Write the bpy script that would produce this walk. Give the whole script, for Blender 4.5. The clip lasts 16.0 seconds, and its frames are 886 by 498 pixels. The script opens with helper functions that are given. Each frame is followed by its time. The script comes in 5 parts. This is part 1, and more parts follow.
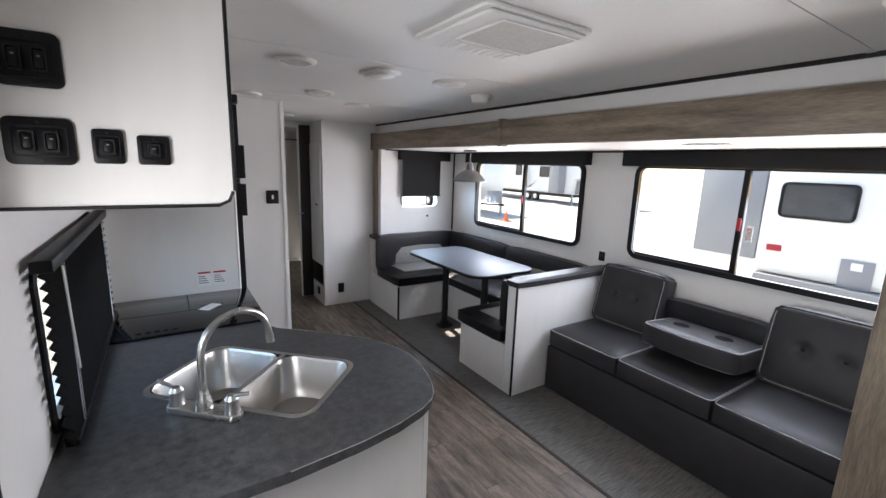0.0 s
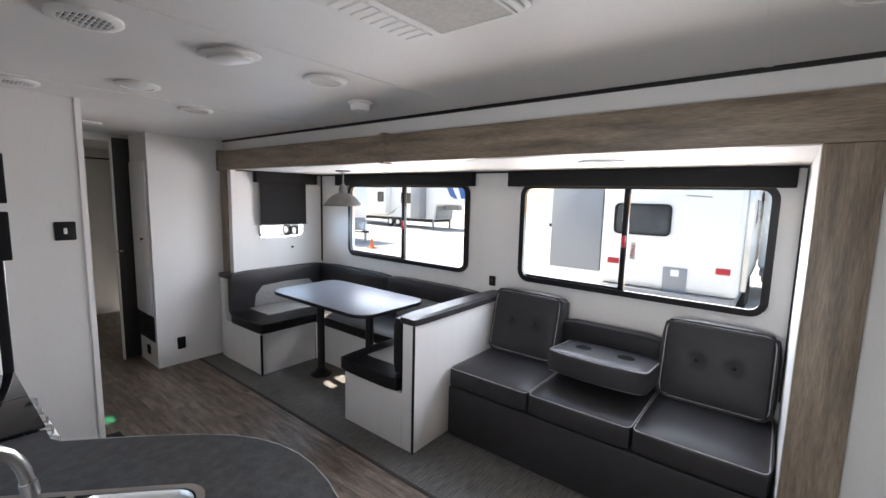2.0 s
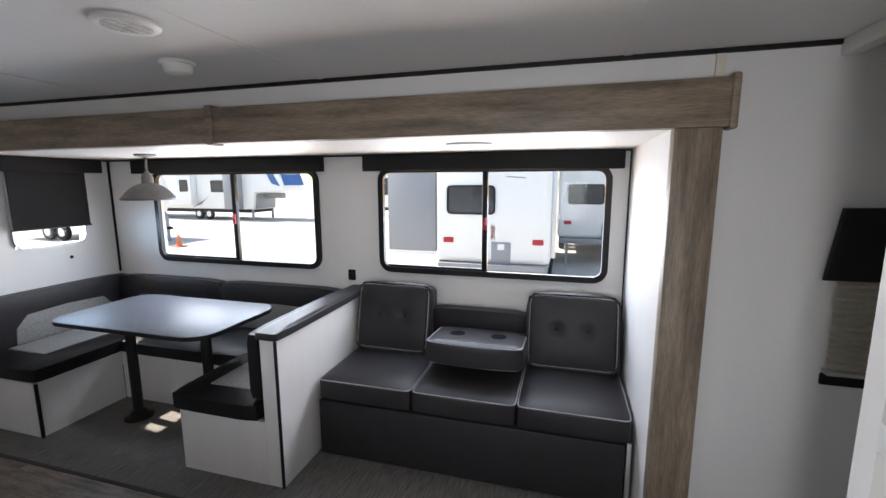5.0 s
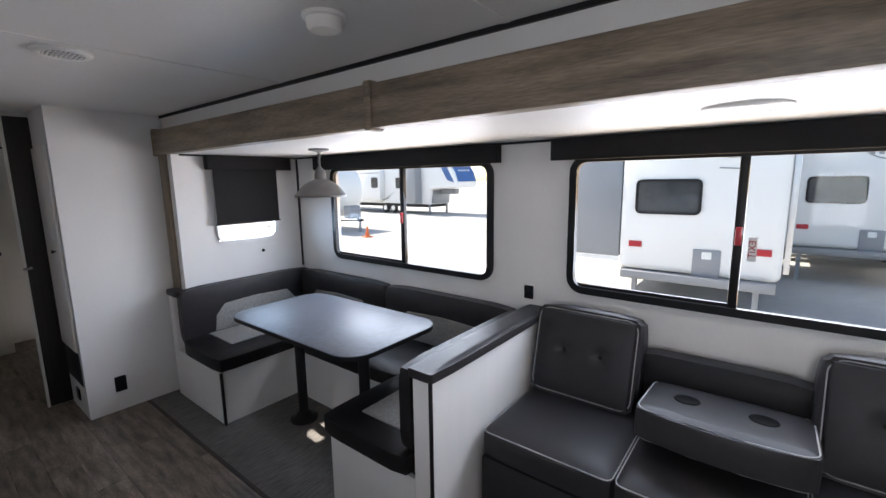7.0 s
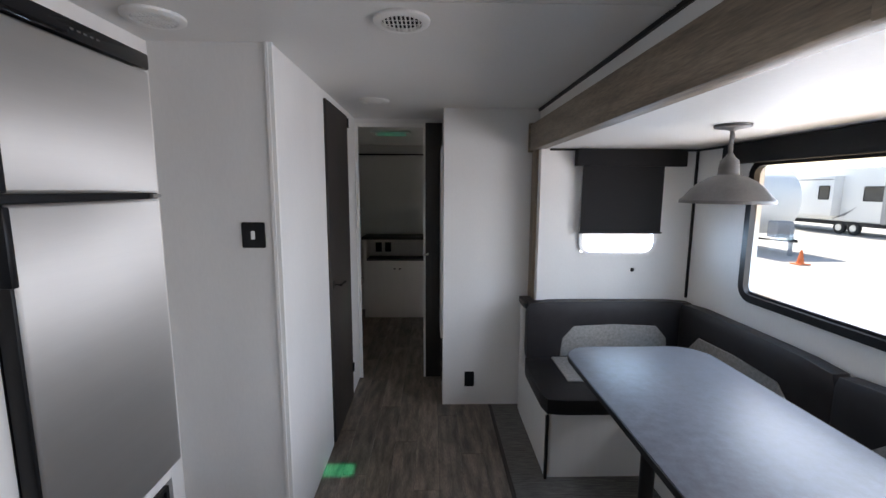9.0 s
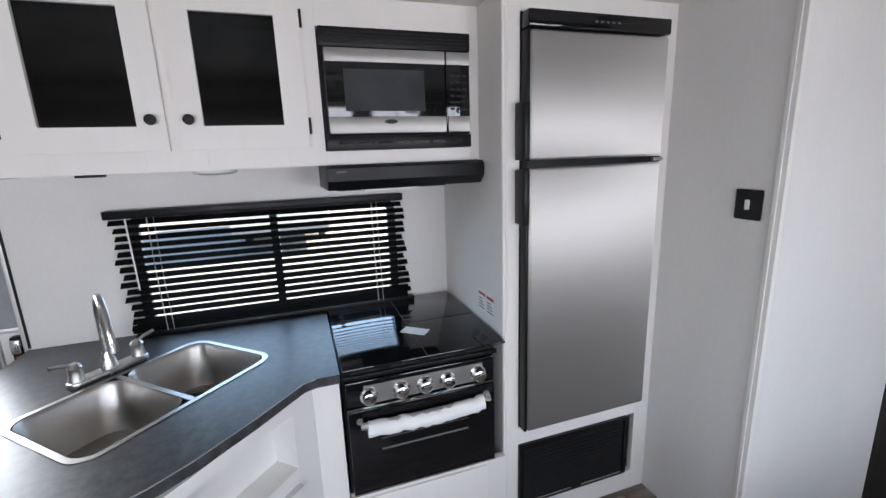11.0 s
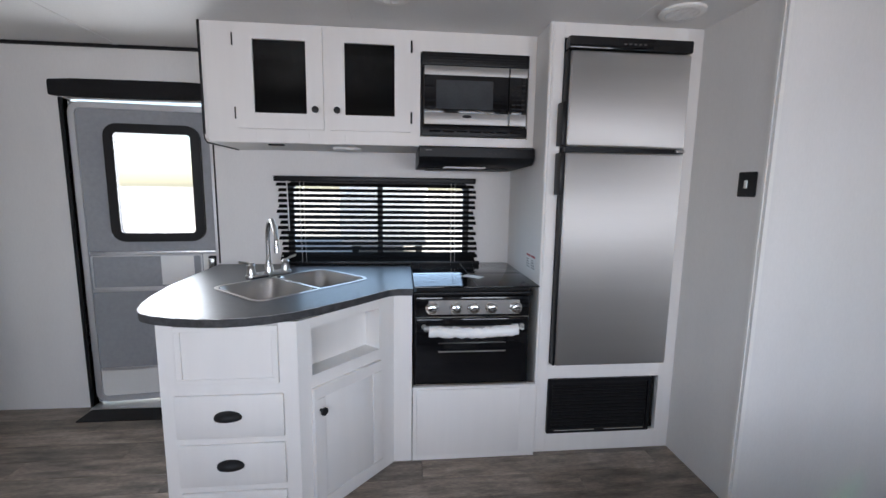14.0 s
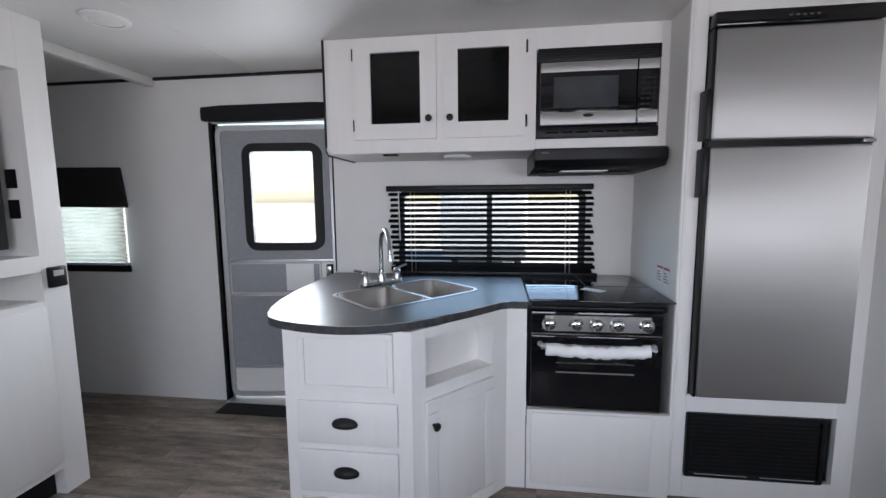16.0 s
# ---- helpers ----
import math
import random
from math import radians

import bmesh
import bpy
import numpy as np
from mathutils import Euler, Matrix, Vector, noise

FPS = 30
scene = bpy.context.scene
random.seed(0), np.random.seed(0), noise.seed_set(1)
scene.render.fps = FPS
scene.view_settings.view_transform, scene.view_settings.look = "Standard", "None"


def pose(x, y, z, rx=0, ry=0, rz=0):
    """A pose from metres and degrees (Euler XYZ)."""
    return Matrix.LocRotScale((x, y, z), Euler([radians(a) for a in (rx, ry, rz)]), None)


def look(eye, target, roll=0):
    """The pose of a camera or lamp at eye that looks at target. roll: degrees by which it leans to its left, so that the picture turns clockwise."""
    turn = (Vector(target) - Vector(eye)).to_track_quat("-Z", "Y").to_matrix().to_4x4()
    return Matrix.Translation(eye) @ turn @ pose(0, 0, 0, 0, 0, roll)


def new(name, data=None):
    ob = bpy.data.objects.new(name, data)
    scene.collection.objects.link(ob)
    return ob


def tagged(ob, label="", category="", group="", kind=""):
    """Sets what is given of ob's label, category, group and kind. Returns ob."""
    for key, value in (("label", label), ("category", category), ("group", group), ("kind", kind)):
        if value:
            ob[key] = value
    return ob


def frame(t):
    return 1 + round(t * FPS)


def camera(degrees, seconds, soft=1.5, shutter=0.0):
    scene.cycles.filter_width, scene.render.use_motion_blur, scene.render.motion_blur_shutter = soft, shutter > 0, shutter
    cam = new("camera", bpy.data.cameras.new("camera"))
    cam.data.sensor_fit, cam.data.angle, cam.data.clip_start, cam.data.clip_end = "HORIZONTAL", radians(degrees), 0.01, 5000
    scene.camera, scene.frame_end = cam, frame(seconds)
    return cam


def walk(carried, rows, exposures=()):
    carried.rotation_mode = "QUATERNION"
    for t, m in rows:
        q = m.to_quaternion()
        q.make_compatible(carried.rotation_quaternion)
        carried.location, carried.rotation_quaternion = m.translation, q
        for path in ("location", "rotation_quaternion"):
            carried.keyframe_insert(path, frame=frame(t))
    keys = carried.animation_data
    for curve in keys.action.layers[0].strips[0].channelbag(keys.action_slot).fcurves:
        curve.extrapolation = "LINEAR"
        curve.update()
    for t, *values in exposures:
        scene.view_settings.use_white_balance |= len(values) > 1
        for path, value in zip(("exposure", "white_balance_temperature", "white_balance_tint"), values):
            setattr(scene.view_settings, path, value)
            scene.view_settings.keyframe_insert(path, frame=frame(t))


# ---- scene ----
cam = camera(92.2, 16.0)
PATH = [
    (0, (0.121, 0.118, 1.558), (1.193, 1.763, 1.172), 1.9),
    (0.5, (0.142, 0.167, 1.560), (1.232, 1.812, 1.229), 1.7),
    (1, (0.164, 0.274, 1.553), (1.468, 1.769, 1.290), 1.4),
    (1.5, (0.218, 0.383, 1.522), (1.628, 1.782, 1.275), 1.1),
    (2, (0.278, 0.529, 1.514), (1.829, 1.768, 1.269), 1.4),
    (2.5, (0.265, 0.704, 1.499), (2.023, 1.628, 1.259), -0.4),
    (3, (0.269, 0.787, 1.497), (2.144, 1.431, 1.229), 0.2),
    (3.5, (0.273, 0.796, 1.506), (2.172, 1.354, 1.223), -0.0),
    (4, (0.28, 0.802, 1.52), (2.186, 1.325, 1.215), -0.2),
    (6.3, (0.687, 0.931, 1.515), (2.53, 1.635, 1.184), 0.3),
    (6.5, (0.753, 0.982, 1.512), (2.531, 1.834, 1.175), -0.1),
    (7, (0.906, 1.173, 1.508), (2.458, 2.393, 1.188), -0.8),
    (7.5, (1.09, 1.304, 1.491), (2.255, 2.904, 1.202), -0.8),
    (8, (1.301, 1.407, 1.486), (2.014, 3.257, 1.222), 0.4),
    (8.5, (1.38, 1.607, 1.46), (1.785, 3.548, 1.192), 1.1),
    (8.7, (1.362, 1.708, 1.459), (1.719, 3.656, 1.194), 0.9),
    (9, (1.421, 1.808, 1.464), (1.473, 3.788, 1.185), 0.3),
    (9.5, (1.495, 2.015, 1.492), (0.812, 3.864, 1.144), 1.1),
    (10, (1.562, 2.093, 1.485), (0.228, 3.528, 1.093), 0.0),
    (10.2, (1.598, 2.075, 1.487), (0.078, 3.309, 1.088), -0.7),
    (12.3, (1.919, 2.037, 1.36), (-0.011, 2.315, 0.919), -0.4),
    (12.5, (1.969, 2.027, 1.309), (0.03, 2.304, 0.903), 0.8),
    (13, (2.159, 2.025, 1.269), (0.206, 2.276, 0.918), 2.2),
    (13.5, (2.263, 2.051, 1.264), (0.298, 2.267, 0.96), 1.5),
    (14, (2.293, 2.07, 1.26), (0.323, 2.265, 0.98), 0.8),
    (14.5, (2.296, 2.075, 1.259), (0.321, 2.25, 0.998), 0.5),
    (15, (2.289, 2.074, 1.253), (0.31, 2.231, 1.007), 0.3),
    (15.5, (2.271, 2.071, 1.25), (0.287, 2.169, 1.014), 0.0),
    (16, (2.198, 1.997, 1.239), (0.227, 1.742, 1.011), -0.5),
]
walk(cam, [(t, look(eye, target, roll)) for t, eye, target, roll in PATH],
     [(0, 1.6, 7250, 14), (4, 1.5, 7300, 14), (7, 1.26, 7050, 14), (8, 1.43, 7100, 13), (9, 1.25, 7000, 13), (9.5, 1.6, 7100, 12), (10, 1.62, 7100, 12), (12.5, 1.27, 6850, 13), (14.5, 1.24, 6900, 13), (16, 1.15, 6850, 13)])

# ---- light ----
world = bpy.data.worlds.new("sky")
scene.world = world
world.use_nodes = True
wn = world.node_tree.nodes
sky = wn.new("ShaderNodeTexSky")
sky.sky_type = "NISHITA"
sky.sun_disc = False
sky.sun_elevation, sky.sun_rotation = radians(46.3), radians(4.9)
wn["Background"].inputs["Strength"].default_value = 0.15
world.node_tree.links.new(sky.outputs[0], wn["Background"].inputs["Color"])
SUN = bpy.data.lights.new("sun", "SUN")
SUN.energy, SUN.angle, SUN.color = 5.0, radians(0.6), (1.0, 0.95, 0.88)
new("sun", SUN).matrix_world = look((0.059, 0.688, 0.723), (0, 0, 0))


def window_lamp(name, place, target, w, h, watts, color, spread=150):
    """Sky light in a window's opening."""
    d = bpy.data.lights.new(name, "AREA")
    d.shape, d.size, d.size_y, d.energy, d.color = "RECTANGLE", w, h, watts, color
    d.spread = radians(spread)
    ob = new(name, d)
    ob.matrix_world = look(place, target)
    return ob


SKY, BOUNCE = (0.44, 0.67, 1.0), (1.0, 0.70, 0.43)
for nm, y in (("sofa", 1.28), ("dinette", 3.18)):
    window_lamp("sky_light_" + nm, (3.075, y, 1.26), (2.0, y, 0.85), 1.35, 0.6, 8.6, SKY, 165)
    window_lamp("ground_light_" + nm, (3.08, y, 1.26), (2.0, y, 1.34), 1.35, 0.6, 4.3, BOUNCE, 165)
window_lamp("sky_light_door", (-0.31, 0.71, 1.27), (1, 0.74, 0.9), 0.38, 0.52, 5, (0.80, 0.88, 1.0), 160)
window_lamp("sky_light_kitchen", (-0.235, 1.95, 1.08), (1, 1.95, 0.9), 0.95, 0.4, 1.6, SKY)
window_lamp("sky_light_end", (2.55, 4.45, 1.14), (2.55, 3.0, 0.9), 0.4, 0.1, 1.5, SKY)
window_lamp("sky_light_bedroom", (-0.235, -0.54, 1.1), (1, -0.54, 1.0), 0.45, 0.5, 2.2, SKY)

# ---- materials ----


def material(name, base, rough=0.5, metal=0.0, vary=0.12, scale=8.0, stretch=(1, 1, 1), bump=0.05, fine=120.0, spec=0.5, second=None, island=0.0, coat=0.0):
    """A surface with variation at two scales and a fine relief."""
    m = bpy.data.materials.new(name)
    m.use_nodes = True
    nt = m.node_tree
    n, l = nt.nodes, nt.links
    b = n["Principled BSDF"]
    tc = n.new("ShaderNodeTexCoord")
    mp = n.new("ShaderNodeMapping")
    mp.inputs["Scale"].default_value = stretch
    l.new(tc.outputs["Object"], mp.inputs[0])
    a = n.new("ShaderNodeTexNoise")
    a.inputs["Scale"].default_value, a.inputs["Detail"].default_value = scale, 6
    f = n.new("ShaderNodeTexNoise")
    f.inputs["Scale"].default_value, f.inputs["Detail"].default_value = fine, 3
    vec = mp.outputs[0]
    if island:
        oi = n.new("ShaderNodeObjectInfo")
        sh = n.new("ShaderNodeVectorMath")
        sh.operation = "MULTIPLY_ADD"
        l.new(oi.outputs["Random"], sh.inputs[0])
        sh.inputs[1].default_value = (37, 91, 53)
        l.new(vec, sh.inputs[2])
        vec = sh.outputs[0]
    l.new(vec, a.inputs[0])
    l.new(vec, f.inputs[0])
    r = n.new("ShaderNodeValToRGB")
    r.color_ramp.elements[0].position, r.color_ramp.elements[1].position = 0.3, 0.7
    dark = second or tuple(c * (1 - vary) for c in base)
    r.color_ramp.elements[0].color = (*dark, 1)
    r.color_ramp.elements[1].color = (*(min(1, c * (1 + vary * 0.6)) for c in base), 1)
    l.new(a.outputs[0], r.inputs[0])
    col = r.outputs[0]
    mx = n.new("ShaderNodeMix")
    mx.data_type, mx.blend_type = "RGBA", "MULTIPLY"
    mx.inputs["Factor"].default_value = min(1, vary * 1.6)
    l.new(col, mx.inputs[6])
    l.new(f.outputs[0], mx.inputs[7])
    hs = n.new("ShaderNodeHueSaturation")
    l.new(mx.outputs[2], hs.inputs["Color"])
    hs.inputs["Value"].default_value = 1 + vary * 0.5
    if island:
        ma = n.new("ShaderNodeMapRange")
        ma.inputs["To Min"].default_value, ma.inputs["To Max"].default_value = 1 - island, 1 + island
        l.new(oi.outputs["Random"], ma.inputs[0])
        l.new(ma.outputs[0], hs.inputs["Value"])
    l.new(hs.outputs[0], b.inputs["Base Color"])
    rr = n.new("ShaderNodeMapRange")
    rr.inputs["To Min"].default_value, rr.inputs["To Max"].default_value = max(0.02, rough - 0.07), min(1, rough + 0.07)
    l.new(a.outputs[0], rr.inputs[0])
    l.new(rr.outputs[0], b.inputs["Roughness"])
    b.inputs["Metallic"].default_value = metal
    b.inputs["Specular IOR Level"].default_value = spec
    b.inputs["Coat Weight"].default_value = coat
    if bump:
        bp = n.new("ShaderNodeBump")
        bp.inputs["Strength"].default_value, bp.inputs["Distance"].default_value = bump, 0.004
        l.new(f.outputs[0], bp.inputs["Height"])
        l.new(bp.outputs[0], b.inputs["Normal"])
    return m


def glass_material(name, tint, rough=0.0, gloss=0.006):
    m = bpy.data.materials.new(name)
    m.use_nodes = True
    n, l = m.node_tree.nodes, m.node_tree.links
    t, g, x, f = n.new("ShaderNodeBsdfTransparent"), n.new("ShaderNodeBsdfGlossy"), n.new("ShaderNodeMixShader"), n.new("ShaderNodeLayerWeight")
    t.inputs[0].default_value = (*tint, 1)
    g.inputs["Roughness"].default_value = rough
    p, q = n.new("ShaderNodeMath"), n.new("ShaderNodeMath")
    p.operation, q.operation = "POWER", "MULTIPLY_ADD"
    p.inputs[1].default_value = 5
    q.inputs[1].default_value, q.inputs[2].default_value = 0.8, gloss
    f.inputs[0].default_value = 0.5
    l.new(f.outputs["Facing"], p.inputs[0])
    l.new(p.outputs[0], q.inputs[0])
    l.new(q.outputs[0], x.inputs[0])
    l.new(t.outputs[0], x.inputs[1])
    l.new(g.outputs[0], x.inputs[2])
    l.new(x.outputs[0], n["Material Output"].inputs[0])
    return m


M_WALL = material("white wall panel", (0.74, 0.73, 0.71), 0.6, vary=0.05, scale=3, stretch=(1, 1, 0.3), bump=0.04, fine=160)
M_CEIL = material("ceiling panel", (0.72, 0.71, 0.69), 0.55, vary=0.05, scale=1.5, bump=0.04, fine=90)
M_CAB = material("white wood grain cabinet", (0.76, 0.74, 0.71), 0.5, vary=0.022, scale=2.5, stretch=(7, 7, 0.6), bump=0.01, fine=6)
M_WOOD = material("weathered oak trim", (0.30, 0.235, 0.17), 0.5, vary=0.4, scale=5, stretch=(5, 0.5, 5), bump=0.15, fine=40, second=(0.155, 0.118, 0.085))
M_WOODV = material("weathered oak post", (0.30, 0.235, 0.17), 0.5, vary=0.4, scale=5, stretch=(5, 5, 0.5), bump=0.15, fine=40, second=(0.155, 0.118, 0.085))
M_PLANK = material("grey brown vinyl plank", (0.37, 0.30, 0.24), 0.42, vary=0.5, scale=4.5, stretch=(6, 1.1, 5), bump=0.12, fine=34, second=(0.135, 0.105, 0.082), island=0.22)
M_GAP = material("dark joint", (0.05, 0.042, 0.036), 0.8)
M_WEAVE = material("woven grey vinyl", (0.20, 0.192, 0.176), 0.65, vary=0.5, scale=34, stretch=(0.3, 3.4, 1), bump=0.4, fine=170, second=(0.085, 0.082, 0.075))
M_COUNTER = material("slate laminate", (0.066, 0.067, 0.070), 0.37, vary=0.4, scale=38, bump=0.03, fine=150, second=(0.030, 0.030, 0.031))
M_TABLE = material("grey stone laminate", (0.115, 0.128, 0.155), 0.43, vary=0.12, scale=30, bump=0.02, fine=120, second=(0.09, 0.098, 0.115))
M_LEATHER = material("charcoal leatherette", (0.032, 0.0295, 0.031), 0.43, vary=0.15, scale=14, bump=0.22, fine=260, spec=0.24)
# same finish as M_LEATHER, with a darker base colour
M_LEATHER_DK = material("charcoal leatherette, darker copy", (0.012, 0.011, 0.0117), 0.45, vary=0.15, scale=14, bump=0.22, fine=260, spec=0.24)
M_FABRIC = material("light grey upholstery", (0.30, 0.295, 0.285), 0.75, vary=0.25, scale=60, bump=0.4, fine=300)
M_MESH = material("fine air filter mesh", (0.55, 0.535, 0.50), 0.8, vary=0.12, scale=90, bump=0.3, fine=420)
M_PIPE = material("pale piping", (0.40, 0.39, 0.385), 0.6, vary=0.05)
M_BLACK = material("black plastic", (0.007, 0.007, 0.008), 0.4, vary=0.1, bump=0.03, spec=0.25)
# near-black that paints the shade inside holes that are not cut
M_HOLE = material("painted hole shade", (0.004, 0.004, 0.004), 0.9, vary=0.1, bump=0.0, spec=0.1)
M_SLAT = material("matt black slat", (0.006, 0.006, 0.006), 0.7, vary=0.1, bump=0.0, spec=0.08)
M_BLACKM = material("matt black metal", (0.010, 0.0095, 0.010), 0.5, vary=0.1, bump=0.02, spec=0.3)
M_SHADE = material("charcoal shade cloth", (0.0065, 0.0062, 0.007), 0.9, vary=0.15, scale=80, bump=0.2, fine=400)
M_STEEL = material("brushed stainless steel", (0.60, 0.59, 0.57), 0.66, metal=0.88, vary=0.03, scale=3, stretch=(0.3, 0.3, 8), bump=0.0, fine=60)
nt = M_STEEL.node_tree
tg = nt.nodes.new("ShaderNodeTangent")
tg.direction_type, tg.axis = "RADIAL", "Z"
nt.links.new(tg.outputs[0], nt.nodes["Principled BSDF"].inputs["Tangent"])
nt.nodes["Principled BSDF"].inputs["Anisotropic"].default_value = 0.9
nt.nodes["Principled BSDF"].inputs["Anisotropic Rotation"].default_value = 0.0
M_SINK = material("satin stainless steel", (0.50, 0.48, 0.455), 0.33, metal=1.0, vary=0.01, scale=1.5, bump=0.02)
M_CHROME = material("chrome", (0.8, 0.8, 0.8), 0.1, metal=1.0, vary=0.02, bump=0.0)
M_NICKEL = material("brushed nickel", (0.55, 0.54, 0.52), 0.28, metal=1.0, vary=0.04, bump=0.0)
M_GLOSS = material("black glass", (0.006, 0.006, 0.007), 0.06, vary=0.05, bump=0.0)
M_WHITEP = material("white plastic", (0.78, 0.77, 0.74), 0.4, vary=0.03, bump=0.0)
M_GREYP = material("grey door panel", (0.30, 0.31, 0.325), 0.55, vary=0.08, scale=40, bump=0.15, fine=200)
M_ALU = material("aluminium frame", (0.66, 0.66, 0.67), 0.35, metal=0.7, vary=0.05, bump=0.0)
M_DKWOOD = material("dark brown door", (0.032, 0.027, 0.024), 0.5, vary=0.4, scale=6, stretch=(6, 6, 0.5), bump=0.1, fine=40)
M_GREYMETAL = material("galvanised grey lamp", (0.13, 0.125, 0.12), 0.5, metal=0.3, vary=0.15, scale=20, bump=0.03)
M_PAPER = material("paper", (0.8, 0.8, 0.78), 0.7, vary=0.03, bump=0.0)
M_RED = material("red plastic", (0.45, 0.02, 0.03), 0.4, vary=0.1, bump=0.0)
M_PLEAT = material("ivory pleated cloth", (0.72, 0.68, 0.58), 0.8, vary=0.08, bump=0.1)
M_CONCRETE = material("pale concrete", (0.46, 0.44, 0.41), 0.85, vary=0.2, scale=0.4, bump=0.2, fine=8)
M_GEL = material("white gelcoat", (0.8, 0.8, 0.79), 0.3, vary=0.05, scale=1, bump=0.0)
M_GELGREY = material("grey gelcoat", (0.28, 0.29, 0.31), 0.35, vary=0.08, scale=1, bump=0.0)
M_BLUE = material("blue gelcoat", (0.04, 0.13, 0.36), 0.3, vary=0.2, scale=1, bump=0.0)
M_TYRE = material("tyre rubber", (0.02, 0.02, 0.02), 0.8, vary=0.2)
M_RVGLASS = material("dark tinted window", (0.05, 0.055, 0.06), 0.1, vary=0.2, bump=0.0)
M_ORANGE = material("orange cone plastic", (0.7, 0.16, 0.04), 0.5, vary=0.05, bump=0.0)
G_CLEAR = glass_material("window glass", (0.93, 0.95, 0.95))
G_DARK = glass_material("dark door glass", (0.12, 0.11, 0.105), 0.12, 0.04)
M_TEAL = glass_material("teal tinted skylight dome", (0.07, 0.5, 0.34))
G_FROST = glass_material("door glass", (0.92, 0.93, 0.93), 0.1)

# ---- builders ----


def mesh_of(name, bm, mat, smooth=False):
    me = bpy.data.meshes.new(name)
    bmesh.ops.recalc_face_normals(bm, faces=bm.faces)
    bm.to_mesh(me)
    bm.free()
    me.materials.append(mat)
    if smooth:
        me.polygons.foreach_set("use_smooth", [True] * len(me.polygons))
        me.set_sharp_from_angle(angle=radians(40))
    return me


def part(name, bm, mat, parent, label="", smooth=True):
    ob = new(name, mesh_of(name, bm, mat, smooth))
    ob.parent = parent
    if parent is not None:
        ob.matrix_parent_inverse = parent.matrix_world.inverted()
    return tagged(ob, label)


def thing(name, label, category, at=(0, 0, 0), group="", kind=""):
    ob = new(name)
    ob.empty_display_size = 0.05
    ob.matrix_world = pose(*at)
    ob.matrix_basis = pose(*at)
    return tagged(ob, label, category, group, kind)


def solid(name, bm, mat, label, category, kind="", smooth=True, group=""):
    return tagged(part(name, bm, mat, None, "", smooth), label, category, group, kind)


def box(x0, x1, y0, y1, z0, z1, bevel=0.0, seg=2, bm=None):
    one = bmesh.new()
    bmesh.ops.create_cube(one, size=1)
    for v in one.verts:
        v.co = Vector(((x0 + x1) / 2 + v.co.x * (x1 - x0), (y0 + y1) / 2 + v.co.y * (y1 - y0), (z0 + z1) / 2 + v.co.z * (z1 - z0)))
    if bevel:
        bmesh.ops.bevel(one, geom=one.edges[:], offset=bevel, segments=seg, affect="EDGES", profile=0.5)
    return merge(bm, one)


def merge(bm, one):
    if bm is None:
        return one
    me = bpy.data.meshes.new("tmp")
    one.to_mesh(me)
    one.free()
    bm.from_mesh(me)
    bpy.data.meshes.remove(me)
    return bm


def turned(bm, m):
    bmesh.ops.transform(bm, matrix=m, verts=bm.verts)
    return bm


def prism(points, z0, z1, bevel=0.0, bm=None, seg=2):
    """A flat outline (x, y) raised from z0 to z1."""
    one = bmesh.new()
    lo = [one.verts.new((x, y, z0)) for x, y in points]
    f = one.faces.new(lo)
    r = bmesh.ops.extrude_face_region(one, geom=[f])
    for v in r["geom"]:
        if isinstance(v, bmesh.types.BMVert):
            v.co.z = z1
    if bevel:
        flat = [e for e in one.edges if abs(e.verts[0].co.z - e.verts[1].co.z) < 1e-6]
        bmesh.ops.bevel(one, geom=flat, offset=bevel, segments=seg, affect="EDGES", profile=0.5)
    return merge(bm, one)


def lathe(profile, at, n=32, bm=None, caps=True):
    """A round body from (radius, height) pairs."""
    one = bmesh.new()
    rings = []
    for r, z in profile:
        rings.append([one.verts.new((at[0] + r * math.cos(2 * math.pi * i / n), at[1] + r * math.sin(2 * math.pi * i / n), at[2] + z)) for i in range(n)])
    for a, b in zip(rings, rings[1:]):
        for i in range(n):
            one.faces.new((a[i], a[(i + 1) % n], b[(i + 1) % n], b[i]))
    if caps and profile[0][0] > 1e-4:
        one.faces.new(rings[0])
    if caps and profile[-1][0] > 1e-4:
        one.faces.new(rings[-1])
    bmesh.ops.remove_doubles(one, verts=one.verts, dist=1e-5)
    return merge(bm, one)


def tube(points, r, n=8, closed=False, bm=None):
    one = bmesh.new()
    P = [Vector(p) for p in points]
    rings = []
    for i, p in enumerate(P):
        a = P[i - 1] if (closed or i) else P[0]
        b = P[(i + 1) % len(P)] if (closed or i < len(P) - 1) else P[-1]
        d = (b - a).normalized()
        u = d.cross(Vector((0, 0, 1)) if abs(d.z) < 0.95 else Vector((1, 0, 0))).normalized()
        w = d.cross(u)
        rings.append([one.verts.new(p + r * (math.cos(2 * math.pi * k / n) * u + math.sin(2 * math.pi * k / n) * w)) for k in range(n)])
    for a, b in list(zip(rings, rings[1:])) + ([(rings[-1], rings[0])] if closed else []):
        off = min(range(n), key=lambda s: (a[0].co - b[s].co).length)
        for k in range(n):
            one.faces.new((a[k], a[(k + 1) % n], b[(k + 1 + off) % n], b[(k + off) % n]))
    if not closed:
        one.faces.new(rings[0])
        one.faces.new(rings[-1])
    return merge(bm, one)


